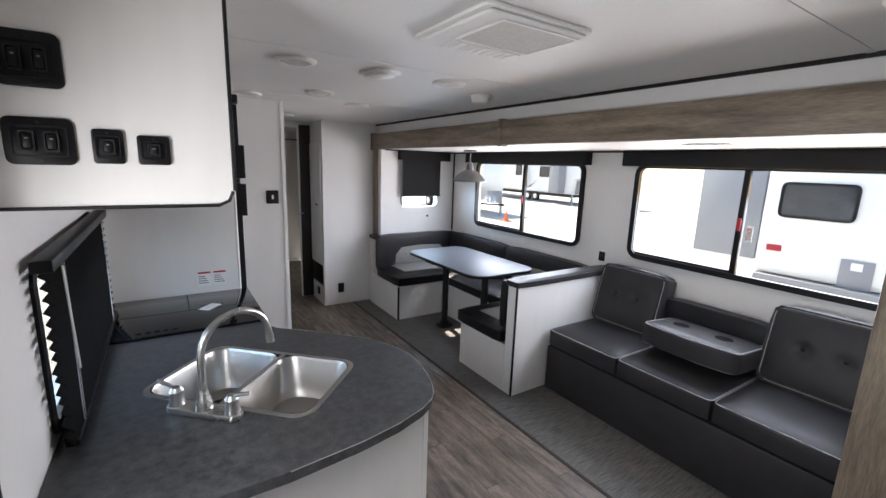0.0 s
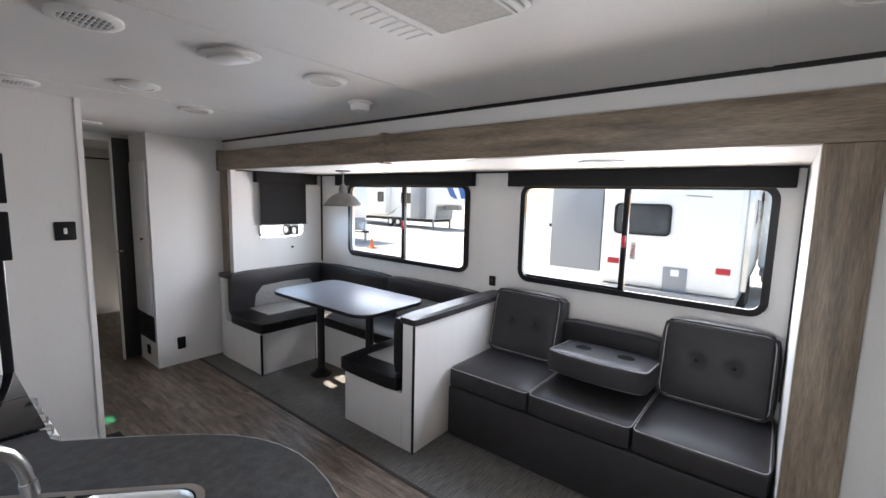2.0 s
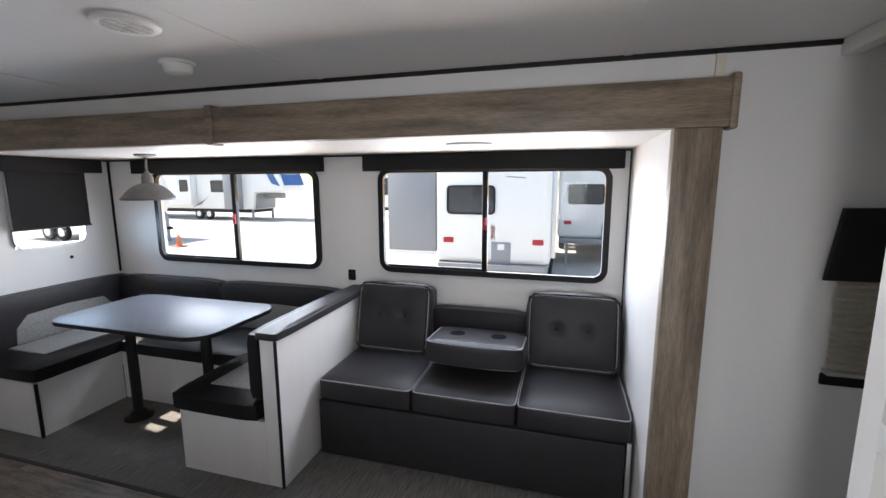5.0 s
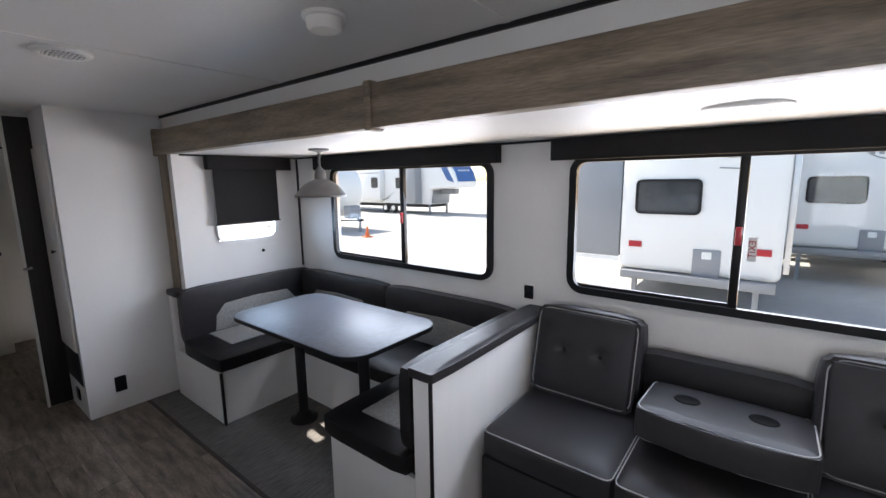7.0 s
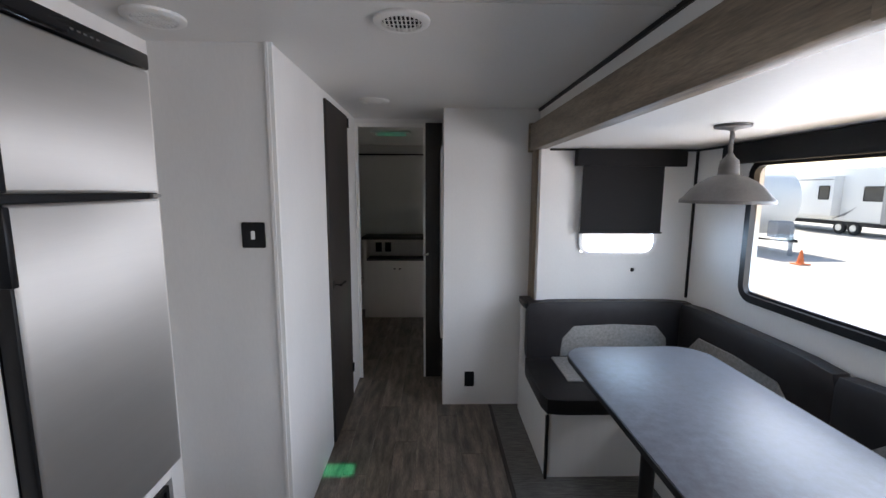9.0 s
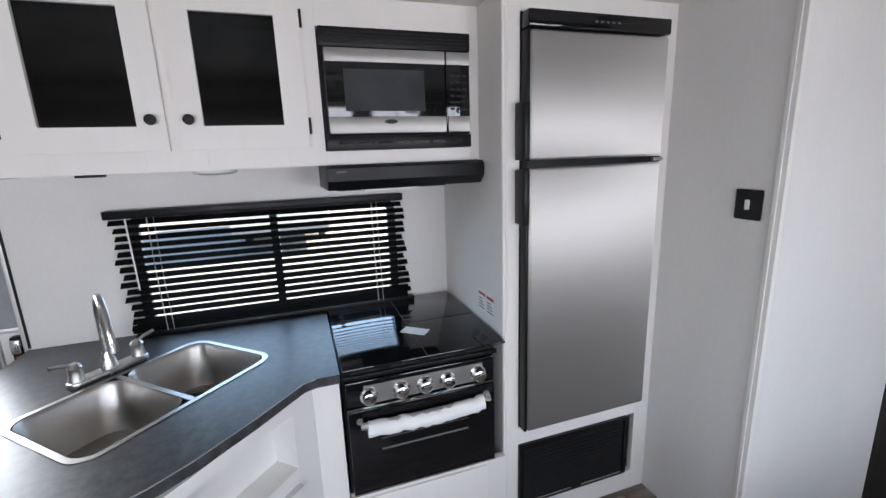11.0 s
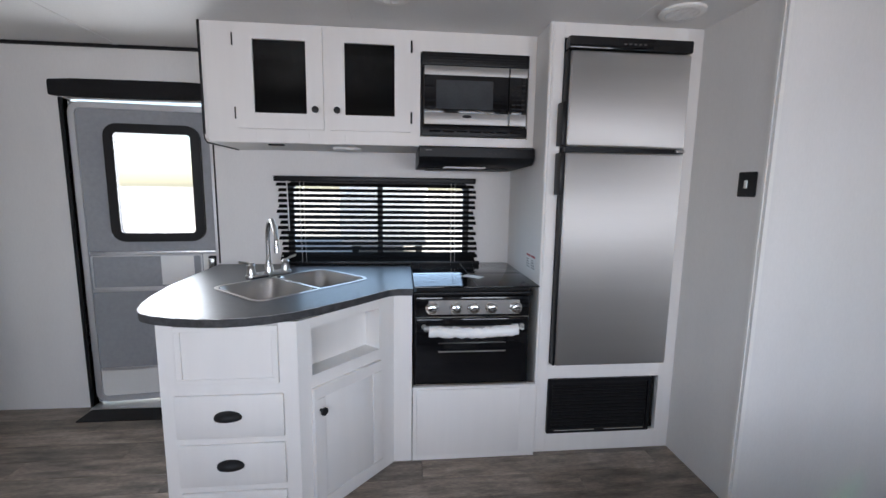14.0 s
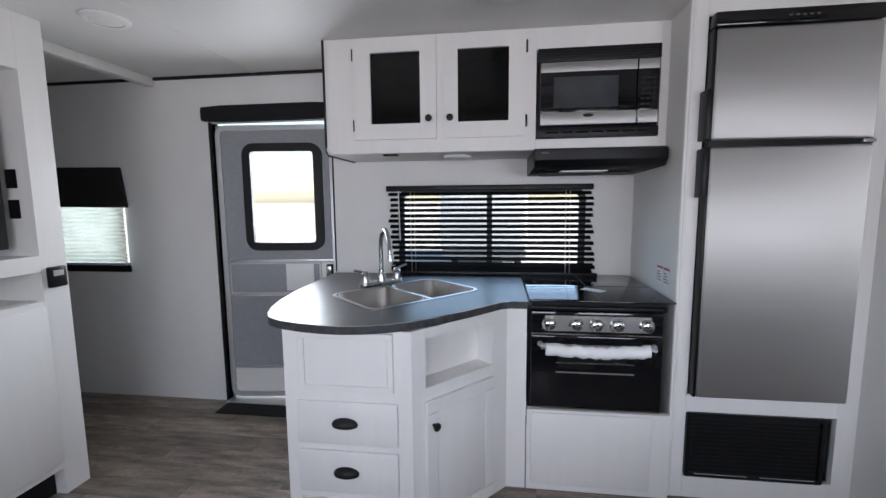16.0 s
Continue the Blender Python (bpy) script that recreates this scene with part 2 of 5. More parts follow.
def round_rect(w, h, r, n=6):
    pts = []
    for cx, cy, a0 in ((w / 2 - r, h / 2 - r, 0), (-w / 2 + r, h / 2 - r, 90), (-w / 2 + r, -h / 2 + r, 180), (w / 2 - r, -h / 2 + r, 270)):
        for i in range(n + 1):
            a = radians(a0 + 90 * i / n)
            pts.append((cx + r * math.cos(a), cy + r * math.sin(a)))
    return pts


def ring(w, h, r, t, d, bm=None):
    """A frame with round corners in the xy plane: outer w x h, bar width t, depth d along z."""
    one = bmesh.new()
    out, inn = round_rect(w, h, r), round_rect(w - 2 * t, h - 2 * t, max(0.005, r - t))
    lay = [[one.verts.new((x, y, z)) for x, y in pts] for pts, z in ((out, 0), (out, d), (inn, d), (inn, 0))]
    n = len(out)
    for a, b in zip(lay, lay[1:] + lay[:1]):
        for i in range(n):
            one.faces.new((a[i], a[(i + 1) % n], b[(i + 1) % n], b[i]))
    sharp = [e for e in one.edges if len(e.link_faces) == 2 and e.calc_face_angle(0) > 1.2]
    bmesh.ops.bevel(one, geom=sharp, offset=min(0.003, t / 4), segments=1, affect="EDGES")
    return merge(bm, one)


# flat work turned onto a wall: local x, y, z to world
ON_X = Matrix(((0, 0, 1, 0), (1, 0, 0, 0), (0, 1, 0, 0), (0, 0, 0, 1)))   # faces +x: local x is y, y is z
ON_Y = Matrix(((-1, 0, 0, 0), (0, 0, 1, 0), (0, 1, 0, 0), (0, 0, 0, 1)))  # faces +y: local x is -x
ON_YM = Matrix(((1, 0, 0, 0), (0, 0, -1, 0), (0, 1, 0, 0), (0, 0, 0, 1)))  # faces -y: local x is x


def at(x, y, z):
    return Matrix.Translation((x, y, z))


def framed(y0, y1, z0, z1, hole, d):
    """A flat front facing +x with one rectangular opening (ya, yb, za, zb), d thick."""
    ya, yb, za, zb = hole
    bm = slab_with_hole([(y0, z0), (y1, z0), (y1, z1), (y0, z1)], [(ya, za), (yb, za), (yb, zb), (ya, zb)], 0, d)
    return turned(bm, ON_X)


def slab_with_hole(outline, inner, z0, z1):
    one = bmesh.new()
    edges = []
    for pts in (outline, inner):
        vs = [one.verts.new((p[0], p[1], z1)) for p in pts]
        edges += [one.edges.new((vs[i - 1], vs[i])) for i in range(len(vs))]
    bmesh.ops.triangle_fill(one, use_beauty=True, edges=edges)
    r = bmesh.ops.extrude_face_region(one, geom=one.faces[:])
    for v in r["geom"]:
        if isinstance(v, bmesh.types.BMVert):
            v.co.z = z0
    return one


def puffed(x0, x1, y0, y1, z0, z1, bevel=0.03, puff=0.012, cuts=6, tufts=(), axis=2, up=1):
    """An upholstered block: rounded edges, swollen faces, buttons drawn in on one face."""
    one = bmesh.new()
    bmesh.ops.create_cube(one, size=1)
    bmesh.ops.subdivide_edges(one, edges=one.edges[:], cuts=cuts, use_grid_fill=True)
    S = Vector((x1 - x0, y1 - y0, z1 - z0))
    C = Vector(((x0 + x1) / 2, (y0 + y1) / 2, (z0 + z1) / 2))
    for v in one.verts:
        q = v.co * 2
        core = Vector([max(-1, min(1, q[i])) * (S[i] / 2 - bevel) for i in range(3)])
        p = Vector([q[i] * S[i] / 2 for i in range(3)])
        d = p - core
        if d.length > 1e-6:
            edge = Vector([d[i] if abs(q[i]) > 0.999 else 0 for i in range(3)])
            if edge.length > 1e-6:
                p = Vector([core[i] if abs(q[i]) > 0.999 else p[i] for i in range(3)]) + edge.normalized() * bevel
        for i in range(3):
            if abs(q[i]) > 0.999:
                j, k = (i + 1) % 3, (i + 2) % 3
                p[i] += math.copysign(puff * max(0, 1 - q[j] ** 4) * max(0, 1 - q[k] ** 4), q[i])
        v.co = C + p
    for tx, ty, tz in tufts:
        t = Vector((tx, ty, tz))
        for v in one.verts:
            d = (v.co - t).length
            if d < 0.055:
                v.co[axis] -= up * 0.022 * (1 - d / 0.055) ** 1.2
    return one

# ---- structure ----
H = 1.965          # ceiling
WX, EX, SX = -0.165, 2.10, 3.015   # entry wall, slide-side wall, slide back wall
SC = 1.705         # slide ceiling

f = box(-0.225, 1.83, -2.4, 6.9, -0.12, -0.006)
floor = solid("floor", f, M_GAP, "grey brown wood-look vinyl plank floor", "floor", "structure")
slide_floor = solid("floor_slide", box(1.83, 3.10, 0.46, 4.60, -0.12, 0.0), M_WEAVE, "woven grey vinyl flooring in the slide-out", "floor", "structure")
solid("floor_south", box(1.83, 2.2, -2.4, 0.46, -0.12, -0.004), M_GAP, "vinyl floor beside the bed room divider", "floor", "structure")
solid("trim_floor", box(1.808, 1.829, 0.46, 4.52, -0.006, 0.004, 0.002), M_GAP, "dark brown strip at the slide-out floor edge", "trim", "structure")

# ceiling
cl = box(-0.225, 2.2, -2.4, 5.0, H, H + 0.08)
for b in ((-0.225, 2.2, 5.0, 5.69), (-0.225, 2.2, 5.87, 6.9), (-0.225, 0.92, 5.69, 5.87), (1.18, 2.2, 5.69, 5.87)):
    box(*b, H, H + 0.08, bm=cl)
for y in (0.62, 1.85, 3.05):
    box(WX, EX, y - 0.012, y + 0.012, H - 0.0025, H, bm=cl)
tagged(part("ceiling", cl, M_CEIL, None), "white panelled ceiling", "ceiling", "", "structure")
tagged(part("ceiling_slide", box(2.10, 3.08, 0.46, 4.40, SC, SC + 0.05), M_CEIL, None), "low white ceiling of the slide-out", "ceiling", "", "structure")


def wall(name, boxes, label, mat=None):
    bm = None
    for b in boxes:
        bm = box(*b, bm=bm)
    return solid(name, bm, mat or M_WALL, label, "wall", "structure")


def plate_wall(name, outline, holes, place, depth, label, facing=None):
    """A wall cut from one sheet: its outline along the wall and upwards, with openings (a, b, low, high)."""
    one = bmesh.new()
    edges = []
    for pts in [outline] + [[(a, lo), (b, lo), (b, hi), (a, hi)] for a, b, lo, hi in holes]:
        vs = [one.verts.new((p[0], p[1], 0)) for p in pts]
        edges += [one.edges.new((vs[i - 1], vs[i])) for i in range(len(vs))]
    bmesh.ops.triangle_fill(one, use_beauty=True, edges=edges)
    r = bmesh.ops.extrude_face_region(one, geom=one.faces[:])
    bmesh.ops.translate(one, vec=(0, 0, depth), verts=[v for v in r["geom"] if isinstance(v, bmesh.types.BMVert)])
    return solid(name, turned(one, place @ (facing or ON_X)), M_WALL, label, "wall", "structure", smooth=False)


plate_wall("wall_west", [(-2.4, 0), (0.335, 0), (0.335, 1.70), (1.045, 1.70), (1.045, 0), (6.9, 0), (6.9, H), (-2.4, H)], [(-0.80, -0.28, 0.82, 1.42), (1.46, 2.44, 0.86, 1.28)], at(-0.225, 0, 0), 0.06, "white panelled entry-side wall")
plate_wall("wall_east", [(-2.4, 0), (0.46, 0), (0.46, SC + 0.05), (4.431, SC + 0.05), (4.431, 0), (6.9, 0), (6.9, H), (-2.4, H)], [], at(EX, 0, 0), 0.06, "white panelled wall around the slide-out")
plate_wall("wall_slide_back", [(0.40, 0), (4.44, 0), (4.44, SC), (0.40, SC)], [(0.575, 1.985, 0.945, 1.60), (2.475, 3.895, 0.93, 1.60)], at(SX, 0, 0), 0.045, "white back wall of the slide-out")
wall("wall_slide_south", [(2.161, SX, 0.40, 0.46, 0, SC)], "white end wall beside the sofa")
plate_wall("wall_slide_north", [(2.07, 0), (SX, 0), (SX, SC), (2.07, SC)], [(2.33, 2.77, 1.085, 1.62)], at(0, 4.43, 0), 0.055, "white end wall beside the dinette", ON_YM)
wall("wall_closet", [(1.495, EX, 4.556, 4.60, 0, H)], "white closet wall beside the hall")
wall("wall_closet_side", [(1.495, 1.54, 4.60, 5.0, 0, H)], "white closet side along the hall")
wall("wall_kitchen_end", [(0.43, 0.82, 3.39, 3.44, 0, H)], "white wall with the light switch")
plate_wall("wall_hall_west", [(3.39, 0), (4.10, 0), (4.10, 1.93), (4.68, 1.93), (4.68, 0), (5.0, 0), (5.0, H), (3.39, H)], [], at(0.82, 0, 0), 0.04, "white hall wall around the bathroom door")
plate_wall("wall_hall_end", [(WX, 0), (0.872, 0), (0.872, 1.915), (1.372, 1.915), (1.372, 0), (EX, 0), (EX, H), (WX, H)], [], at(0, 5.05, 0), 0.05, "white wall with the bunk room doorway", ON_YM)
wall("wall_north", [(-0.225, 2.2, 6.9, 6.96, 0, H)], "pale end wall of the bunk room")
wall("wall_south", [(-0.225, 2.2, -2.46, -2.4, 0, H)], "white far bedroom wall")
wall("wall_bath", [(WX, 0.82, 3.44, 3.48, 0, H)], "white bathroom wall")
wall("trim_corner", [(0.846, 0.864, 3.384, 3.40, 0, H), (0.838, 0.850, 3.380, 3.390, 0, H)], "white corner moulding", M_WHITEP)

# black edge trim where walls meet ceilings
for nm, b in (("trim_ceiling_east", (EX - 0.012, EX, -0.02, 4.556, H - 0.016, H)), ("trim_ceiling_west", (WX, WX + 0.012, -2.3, 1.20, H - 0.016, H)),
              ("trim_slide_back", (SX - 0.010, SX, 0.46, 4.375, SC - 0.012, SC)), ("trim_slide_corner", (SX - 0.012, SX, 4.363, 4.375, 0.80, SC - 0.013)),
              ("trim_slide_north", (2.12, SX - 0.012, 4.365, 4.375, SC - 0.012, SC)), ("trim_slide_corner_south", (SX - 0.010, SX, 0.46, 0.468, 0.5, SC - 0.013))):
    solid(nm, box(*b), M_BLACKM, "thin black edge moulding", "trim", "structure")
solid("trim_strip", box(EX - 0.012, EX, 0.31, 0.34, 1.86, H - 0.017, 0.002), M_PLEAT, "short ivory strip above the wooden fascia", "trim", "structure")

# slide-out fascia and posts
fas = thing("slide_fascia", "weathered oak fascia board over the slide-out opening", "fascia", (2.06, 2.4, 1.7))
part("board", box(2.035, 2.099, 2.42, 4.552, 1.703, 1.862, 0.004), M_WOOD, fas)
part("board", box(2.035, 2.099, 0.30, 2.39, 1.703, 1.862, 0.004), M_WOOD, fas)
part("joint_cover", box(2.026, 2.099, 2.385, 2.425, 1.694, 1.874, 0.008), M_WOOD, fas)
part("end_cap", box(2.026, 2.099, 0.276, 0.302, 1.694, 1.874, 0.008), M_WOOD, fas)
part("end_cap", box(2.026, 2.099, 4.53, 4.556, 1.694, 1.874, 0.008), M_WOOD, fas)
solid("slide_post", box(2.04, 2.099, 0.315, 0.462, 0, 1.702, 0.004), M_WOODV, "weathered oak post beside the sofa", "post")
solid("slide_post", box(2.055, 2.099, 4.44, 4.552, 0.76, 1.702, 0.004), M_WOODV, "narrow weathered oak post above the dinette bench", "post")
wall("wall_slide_seal", [(2.07, EX, 4.43, 4.439, 0, SC)], "white strip beside the oak post", M_WHITEP)

# ---- windows ----


def slider_window(name, y0, y1, z0, z1, mull, label):
    w = thing(name, label, "window", (SX, (y0 + y1) / 2, z0), kind="structure")
    cy, cz = (y0 + y1) / 2, (z0 + z1) / 2
    part("window_frame", turned(ring(y1 - y0, z1 - z0, 0.085, 0.036, 0.03), at(SX - 0.022, cy, cz) @ ON_X), M_BLACK, w)
    part("mullion", box(SX - 0.012, SX + 0.02, mull - 0.017, mull + 0.017, z0 + 0.034, z1 - 0.034, 0.004), M_BLACK, w)
    part("sash_rail", box(SX - 0.002, SX + 0.014, mull, y1 - 0.034, z0 + 0.034, z0 + 0.050), M_BLACK, w)
    part("latch", box(SX - 0.024, SX - 0.012, mull - 0.012, mull + 0.010, cz - 0.045, cz + 0.03, 0.003), M_RED, w, "red emergency exit latch")
    for ya, yb, x in ((y0 + 0.03, mull, SX + 0.022), (mull, y1 - 0.03, SX + 0.03)):
        p = part("pane", box(x, x + 0.004, ya, yb, z0 + 0.03, z1 - 0.03), G_CLEAR, w)
        p.visible_shadow = False
    return w


slider_window("window_1", 2.455, 3.915, 0.912, 1.62, 3.17, "black framed sliding window over the dinette")
slider_window("window_2", 0.555, 2.005, 0.925, 1.62, 1.29, "black framed sliding emergency window over the sofa")
for (y0, y1), lb in (((2.40, 4.06), "dinette"), ((0.50, 2.09), "sofa")):
    v = thing("window_valance", "black upholstered box valance over the %s window" % lb, "valance", (2.96, (y0 + y1) / 2, 1.6))
    part("front", box(2.945, 2.965, y0, y1, 1.595, 1.698, 0.006), M_SHADE, v)
    part("return", box(2.966, SX - 0.012, y0, y0 + 0.02, 1.597, 1.696, 0.004), M_SHADE, v)
    part("return", box(2.966, SX - 0.012, y1 - 0.02, y1, 1.597, 1.696, 0.004), M_SHADE, v)
    part("roller", tube([(2.99, y0 + 0.03, 1.66), (2.99, y1 - 0.03, 1.66)], 0.02), M_SHADE, v)
lbl = bmesh.new()
box(SX + 0.018, SX + 0.0205, 1.225, 1.255, 1.16, 1.26, bm=lbl)
ex = solid("exit_sticker", lbl, M_PAPER, "small red and white exit sticker on the window glass", "sticker")
cv = bpy.data.curves.new("exit_word", "FONT")
cv.body, cv.size, cv.extrude, cv.align_x, cv.align_y = "EXIT", 0.036, 0.0006, "CENTER", "CENTER"
tx = new("lettering", cv)
tx.data.materials.append(M_RED)
tx.parent = ex
tx.matrix_basis = Matrix(((0, 0, -1, SX + 0.0172), (0, -1, 0, 1.24), (1, 0, 0, 1.21), (0, 0, 0, 1))) @ pose(0, 0, 0, 0, 0, 180)

w3 = thing("window_3", "small rounded window half covered by a charcoal roller shade", "window", (2.55, 4.375, 1.08), kind="structure")
part("window_frame", turned(ring(0.47, 0.56, 0.07, 0.018, 0.02), at(2.55, 4.375, 1.352) @ ON_YM), M_ALU, w3)
part("pane", box(2.33, 2.77, 4.395, 4.399, 1.085, 1.62), G_CLEAR, w3).visible_shadow = False
rs = thing("roller_shade", "charcoal roller shade pulled most of the way down", "shade", (2.55, 4.34, 1.2))
part("cloth", box(2.305, 2.79, 4.322, 4.325, 1.212, 1.61), M_SHADE, rs)
part("bottom_bar", tube([(2.298, 4.323, 1.210), (2.797, 4.323, 1.210)], 0.006), M_BLACKM, rs)
part("valance", box(2.267, 2.912, 4.30, 4.318, 1.60, 1.70, 0.006), M_SHADE, rs)
part("return", box(2.267, 2.285, 4.319, 4.366, 1.602, 1.692, 0.004), M_SHADE, rs)
part("return", box(2.894, 2.912, 4.319, 4.366, 1.602, 1.692, 0.004), M_SHADE, rs)
solid("shade_anchor", lathe([(0.012, 0), (0.012, 0.006), (0.006, 0.014)], (0, 0, 0), 12), M_BLACKM, "small black shade hold-down on the wall", "anchor").matrix_basis = at(2.66, 4.374, 0.975) @ Matrix.Rotation(radians(90), 4, "X")

# ---- dinette ----
hw = thing("half_wall", "white half wall with padded grey cap between sofa and dinette", "half wall", (2.5, 2.16, 0))
part("panel", box(2.022, SX - 0.002, 2.114, 2.205, 0, 0.775), M_CAB, hw)
part("edge_trim", box(2.012, 2.0215, 2.106, 2.122, 0, 0.775, 0.003), M_BLACKM, hw, "black edge trim")
part("cap", puffed(2.005, SX - 0.004, 2.092, 2.222, 0.776, 0.822, 0.018, 0.004, 8), M_LEATHER, hw, "grey padded cap")


def insert(y_or_x, span, z0, z1, depth, axis):
    """A light panel with a low arched top, sewn into a back cushion."""
    a, b = span
    pts = [(a, z0), (b, z0), (b - 0.012, z0 + (z1 - z0) * 0.55), (b - 0.12 * (b - a), z1 - 0.012), ((a + b) / 2, z1), (a + 0.12 * (b - a), z1 - 0.012), (a + 0.012, z0 + (z1 - z0) * 0.55)]
    bm = prism(pts, 0, depth, 0.006)
    m = Matrix(((0, 0, -1, y_or_x), (1, 0, 0, 0), (0, 1, 0, 0), (0, 0, 0, 1))) if axis == "x" else Matrix(((1, 0, 0, 0), (0, 0, -1, y_or_x), (0, 1, 0, 0), (0, 0, 0, 1)))
    return turned(bm, m)


# near bench
b1 = thing("dinette_bench", "white dinette bench with charcoal cushions against the half wall", "bench", (2.4, 2.45, 0), "dinette benches")
part("front_panel", box(2.02, 2.04, 2.206, 2.735, 0, 0.345), M_CAB, b1)
part("side_panel", box(2.041, 2.52, 2.715, 2.735, 0, 0.34), M_CAB, b1)
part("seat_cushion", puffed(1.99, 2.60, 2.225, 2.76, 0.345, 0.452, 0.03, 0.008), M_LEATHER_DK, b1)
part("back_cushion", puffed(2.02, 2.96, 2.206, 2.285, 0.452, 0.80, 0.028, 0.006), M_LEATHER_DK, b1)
part("seat_insert", box(2.10, 2.50, 2.30, 2.60, 0.455, 0.4655, 0.004), M_FABRIC, b1, "light grey seat panel")
# far bench
b2 = thing("dinette_bench", "white dinette bench with charcoal cushions below the shaded window", "bench", (2.4, 4.1, 0), "dinette benches")
part("front_panel", box(2.0, 2.02, 3.80, 4.43, 0, 0.345), M_CAB, b2)
part("edge_trim", box(1.992, 2.008, 3.782, 3.799, 0, 0.345, 0.003), M_BLACKM, b2, "black edge trim")
part("side_panel", box(2.021, 2.52, 3.80, 3.82, 0, 0.345), M_CAB, b2)
part("end_panel", box(2.0, 2.055, 4.431, 4.50, 0, 0.735, 0.004), M_CAB, b2)
part("end_cap", puffed(1.99, 2.068, 4.33, 4.52, 0.736, 0.778, 0.015, 0.003), M_LEATHER, b2)
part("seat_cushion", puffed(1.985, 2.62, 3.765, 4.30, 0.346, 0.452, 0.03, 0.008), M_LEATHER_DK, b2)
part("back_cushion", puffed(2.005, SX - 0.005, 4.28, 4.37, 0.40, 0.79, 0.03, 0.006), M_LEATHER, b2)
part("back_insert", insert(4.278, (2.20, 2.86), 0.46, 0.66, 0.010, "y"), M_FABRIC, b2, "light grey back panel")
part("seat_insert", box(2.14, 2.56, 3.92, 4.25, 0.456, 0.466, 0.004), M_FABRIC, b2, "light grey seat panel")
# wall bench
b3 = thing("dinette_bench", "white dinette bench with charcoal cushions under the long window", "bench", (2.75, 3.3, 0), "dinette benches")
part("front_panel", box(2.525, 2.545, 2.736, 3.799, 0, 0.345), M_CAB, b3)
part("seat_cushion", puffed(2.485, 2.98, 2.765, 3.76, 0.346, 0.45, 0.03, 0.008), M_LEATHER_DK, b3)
part("back_cushion", puffed(2.915, SX - 0.003, 2.29, 3.275, 0.45, 0.79, 0.03, 0.006), M_LEATHER, b3)
part("back_cushion", puffed(2.915, SX - 0.003, 3.285, 4.275, 0.45, 0.79, 0.03, 0.006), M_LEATHER, b3)
part("back_insert", insert(2.913, (2.42, 3.14), 0.46, 0.66, 0.010, "x"), M_FABRIC, b3, "light grey back panel")
part("back_insert", insert(2.913, (3.42, 4.14), 0.46, 0.66, 0.010, "x"), M_FABRIC, b3, "light grey back panel")

tb = thing("dinette_table", "grey laminate dinette table on two black pedestal legs", "table", (2.34, 3.13, 0))
part("tabletop", turned(prism(round_rect(0.64, 1.13, 0.13, 8), 0.712, 0.738, 0.003), at(2.345, 3.135, 0)), M_TABLE, tb)
part("edge_band", turned(ring(0.648, 1.138, 0.134, 0.0035, 0.022), at(2.345, 3.135, 0.714)), M_BLACK, tb)
for y in (3.462, 2.86):
    lg = part("leg", lathe([(0.030, 0.03), (0.030, 0.70)], (2.345, y, 0), 24), M_BLACKM, tb)
    part("base", lathe([(0.085, 0.001), (0.085, 0.010), (0.055, 0.022), (0.038, 0.05), (0.030, 0.055)], (2.345, y, 0), 28), M_BLACKM, lg)
    part("top_socket", lathe([(0.034, 0.685), (0.06, 0.70), (0.09, 0.711)], (2.345, y, 0), 24), M_BLACKM, lg)

pl = thing("pendant_lamp", "grey metal barn-style pendant lamp over the dinette", "lamp", (2.53, 3.40, 1.45))
part("canopy", lathe([(0.062, 1.704), (0.060, 1.694), (0.02, 1.686), (0.008, 1.68)], (2.53, 3.40, 0)), M_GREYMETAL, pl)
part("chain", tube([(2.53, 3.40, 1.688), (2.536, 3.40, 1.66), (2.524, 3.40, 1.63), (2.53, 3.40, 1.60)], 0.006), M_GREYMETAL, pl)
part("stem", lathe([(0.007, 1.60), (0.007, 1.69)], (2.53, 3.40, 0), 12), M_GREYMETAL, pl)
part("neck", lathe([(0.010, 1.60), (0.016, 1.588), (0.030, 1.575), (0.034, 1.55), (0.034, 1.53), (0.038, 1.518)], (2.53, 3.40, 0)), M_GREYMETAL, pl)
part("shade", lathe([(0.036, 1.522), (0.06, 1.514), (0.092, 1.496), (0.122, 1.468), (0.143, 1.440), (0.156, 1.428), (0.157, 1.416), (0.152, 1.416), (0.138, 1.436), (0.115, 1.464), (0.085, 1.490), (0.04, 1.512)], (2.53, 3.40, 0), 44, caps=False), M_GREYMETAL, pl)
part("bulb", lathe([(0.001, 1.44), (0.02, 1.445), (0.028, 1.465), (0.015, 1.51)], (2.53, 3.40, 0), 16), M_WHITEP, pl)

# ---- sofa ----
sf = thing("sofa", "charcoal leatherette jackknife sofa with pale piping and fold-down console", "sofa", (2.6, 1.3, 0))
part("base", box(2.325, 2.96, 0.50, 2.095, 0.003, 0.325, 0.012), M_LEATHER, sf)
part("side_rail", box(2.318, 2.345, 0.476, 0.496, 0.02, 0.34, 0.003), M_ALU, sf)
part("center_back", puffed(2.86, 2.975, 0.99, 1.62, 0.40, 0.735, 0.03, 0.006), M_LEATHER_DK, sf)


def piping(x0, x1, y0, y1, z, r=0.0026):
    return tube([(x, y, z) for x, y in [((x0 + x1) / 2 + a, (y0 + y1) / 2 + b) for a, b in round_rect(x1 - x0, y1 - y0, 0.03, 4)]], r, 6, True)


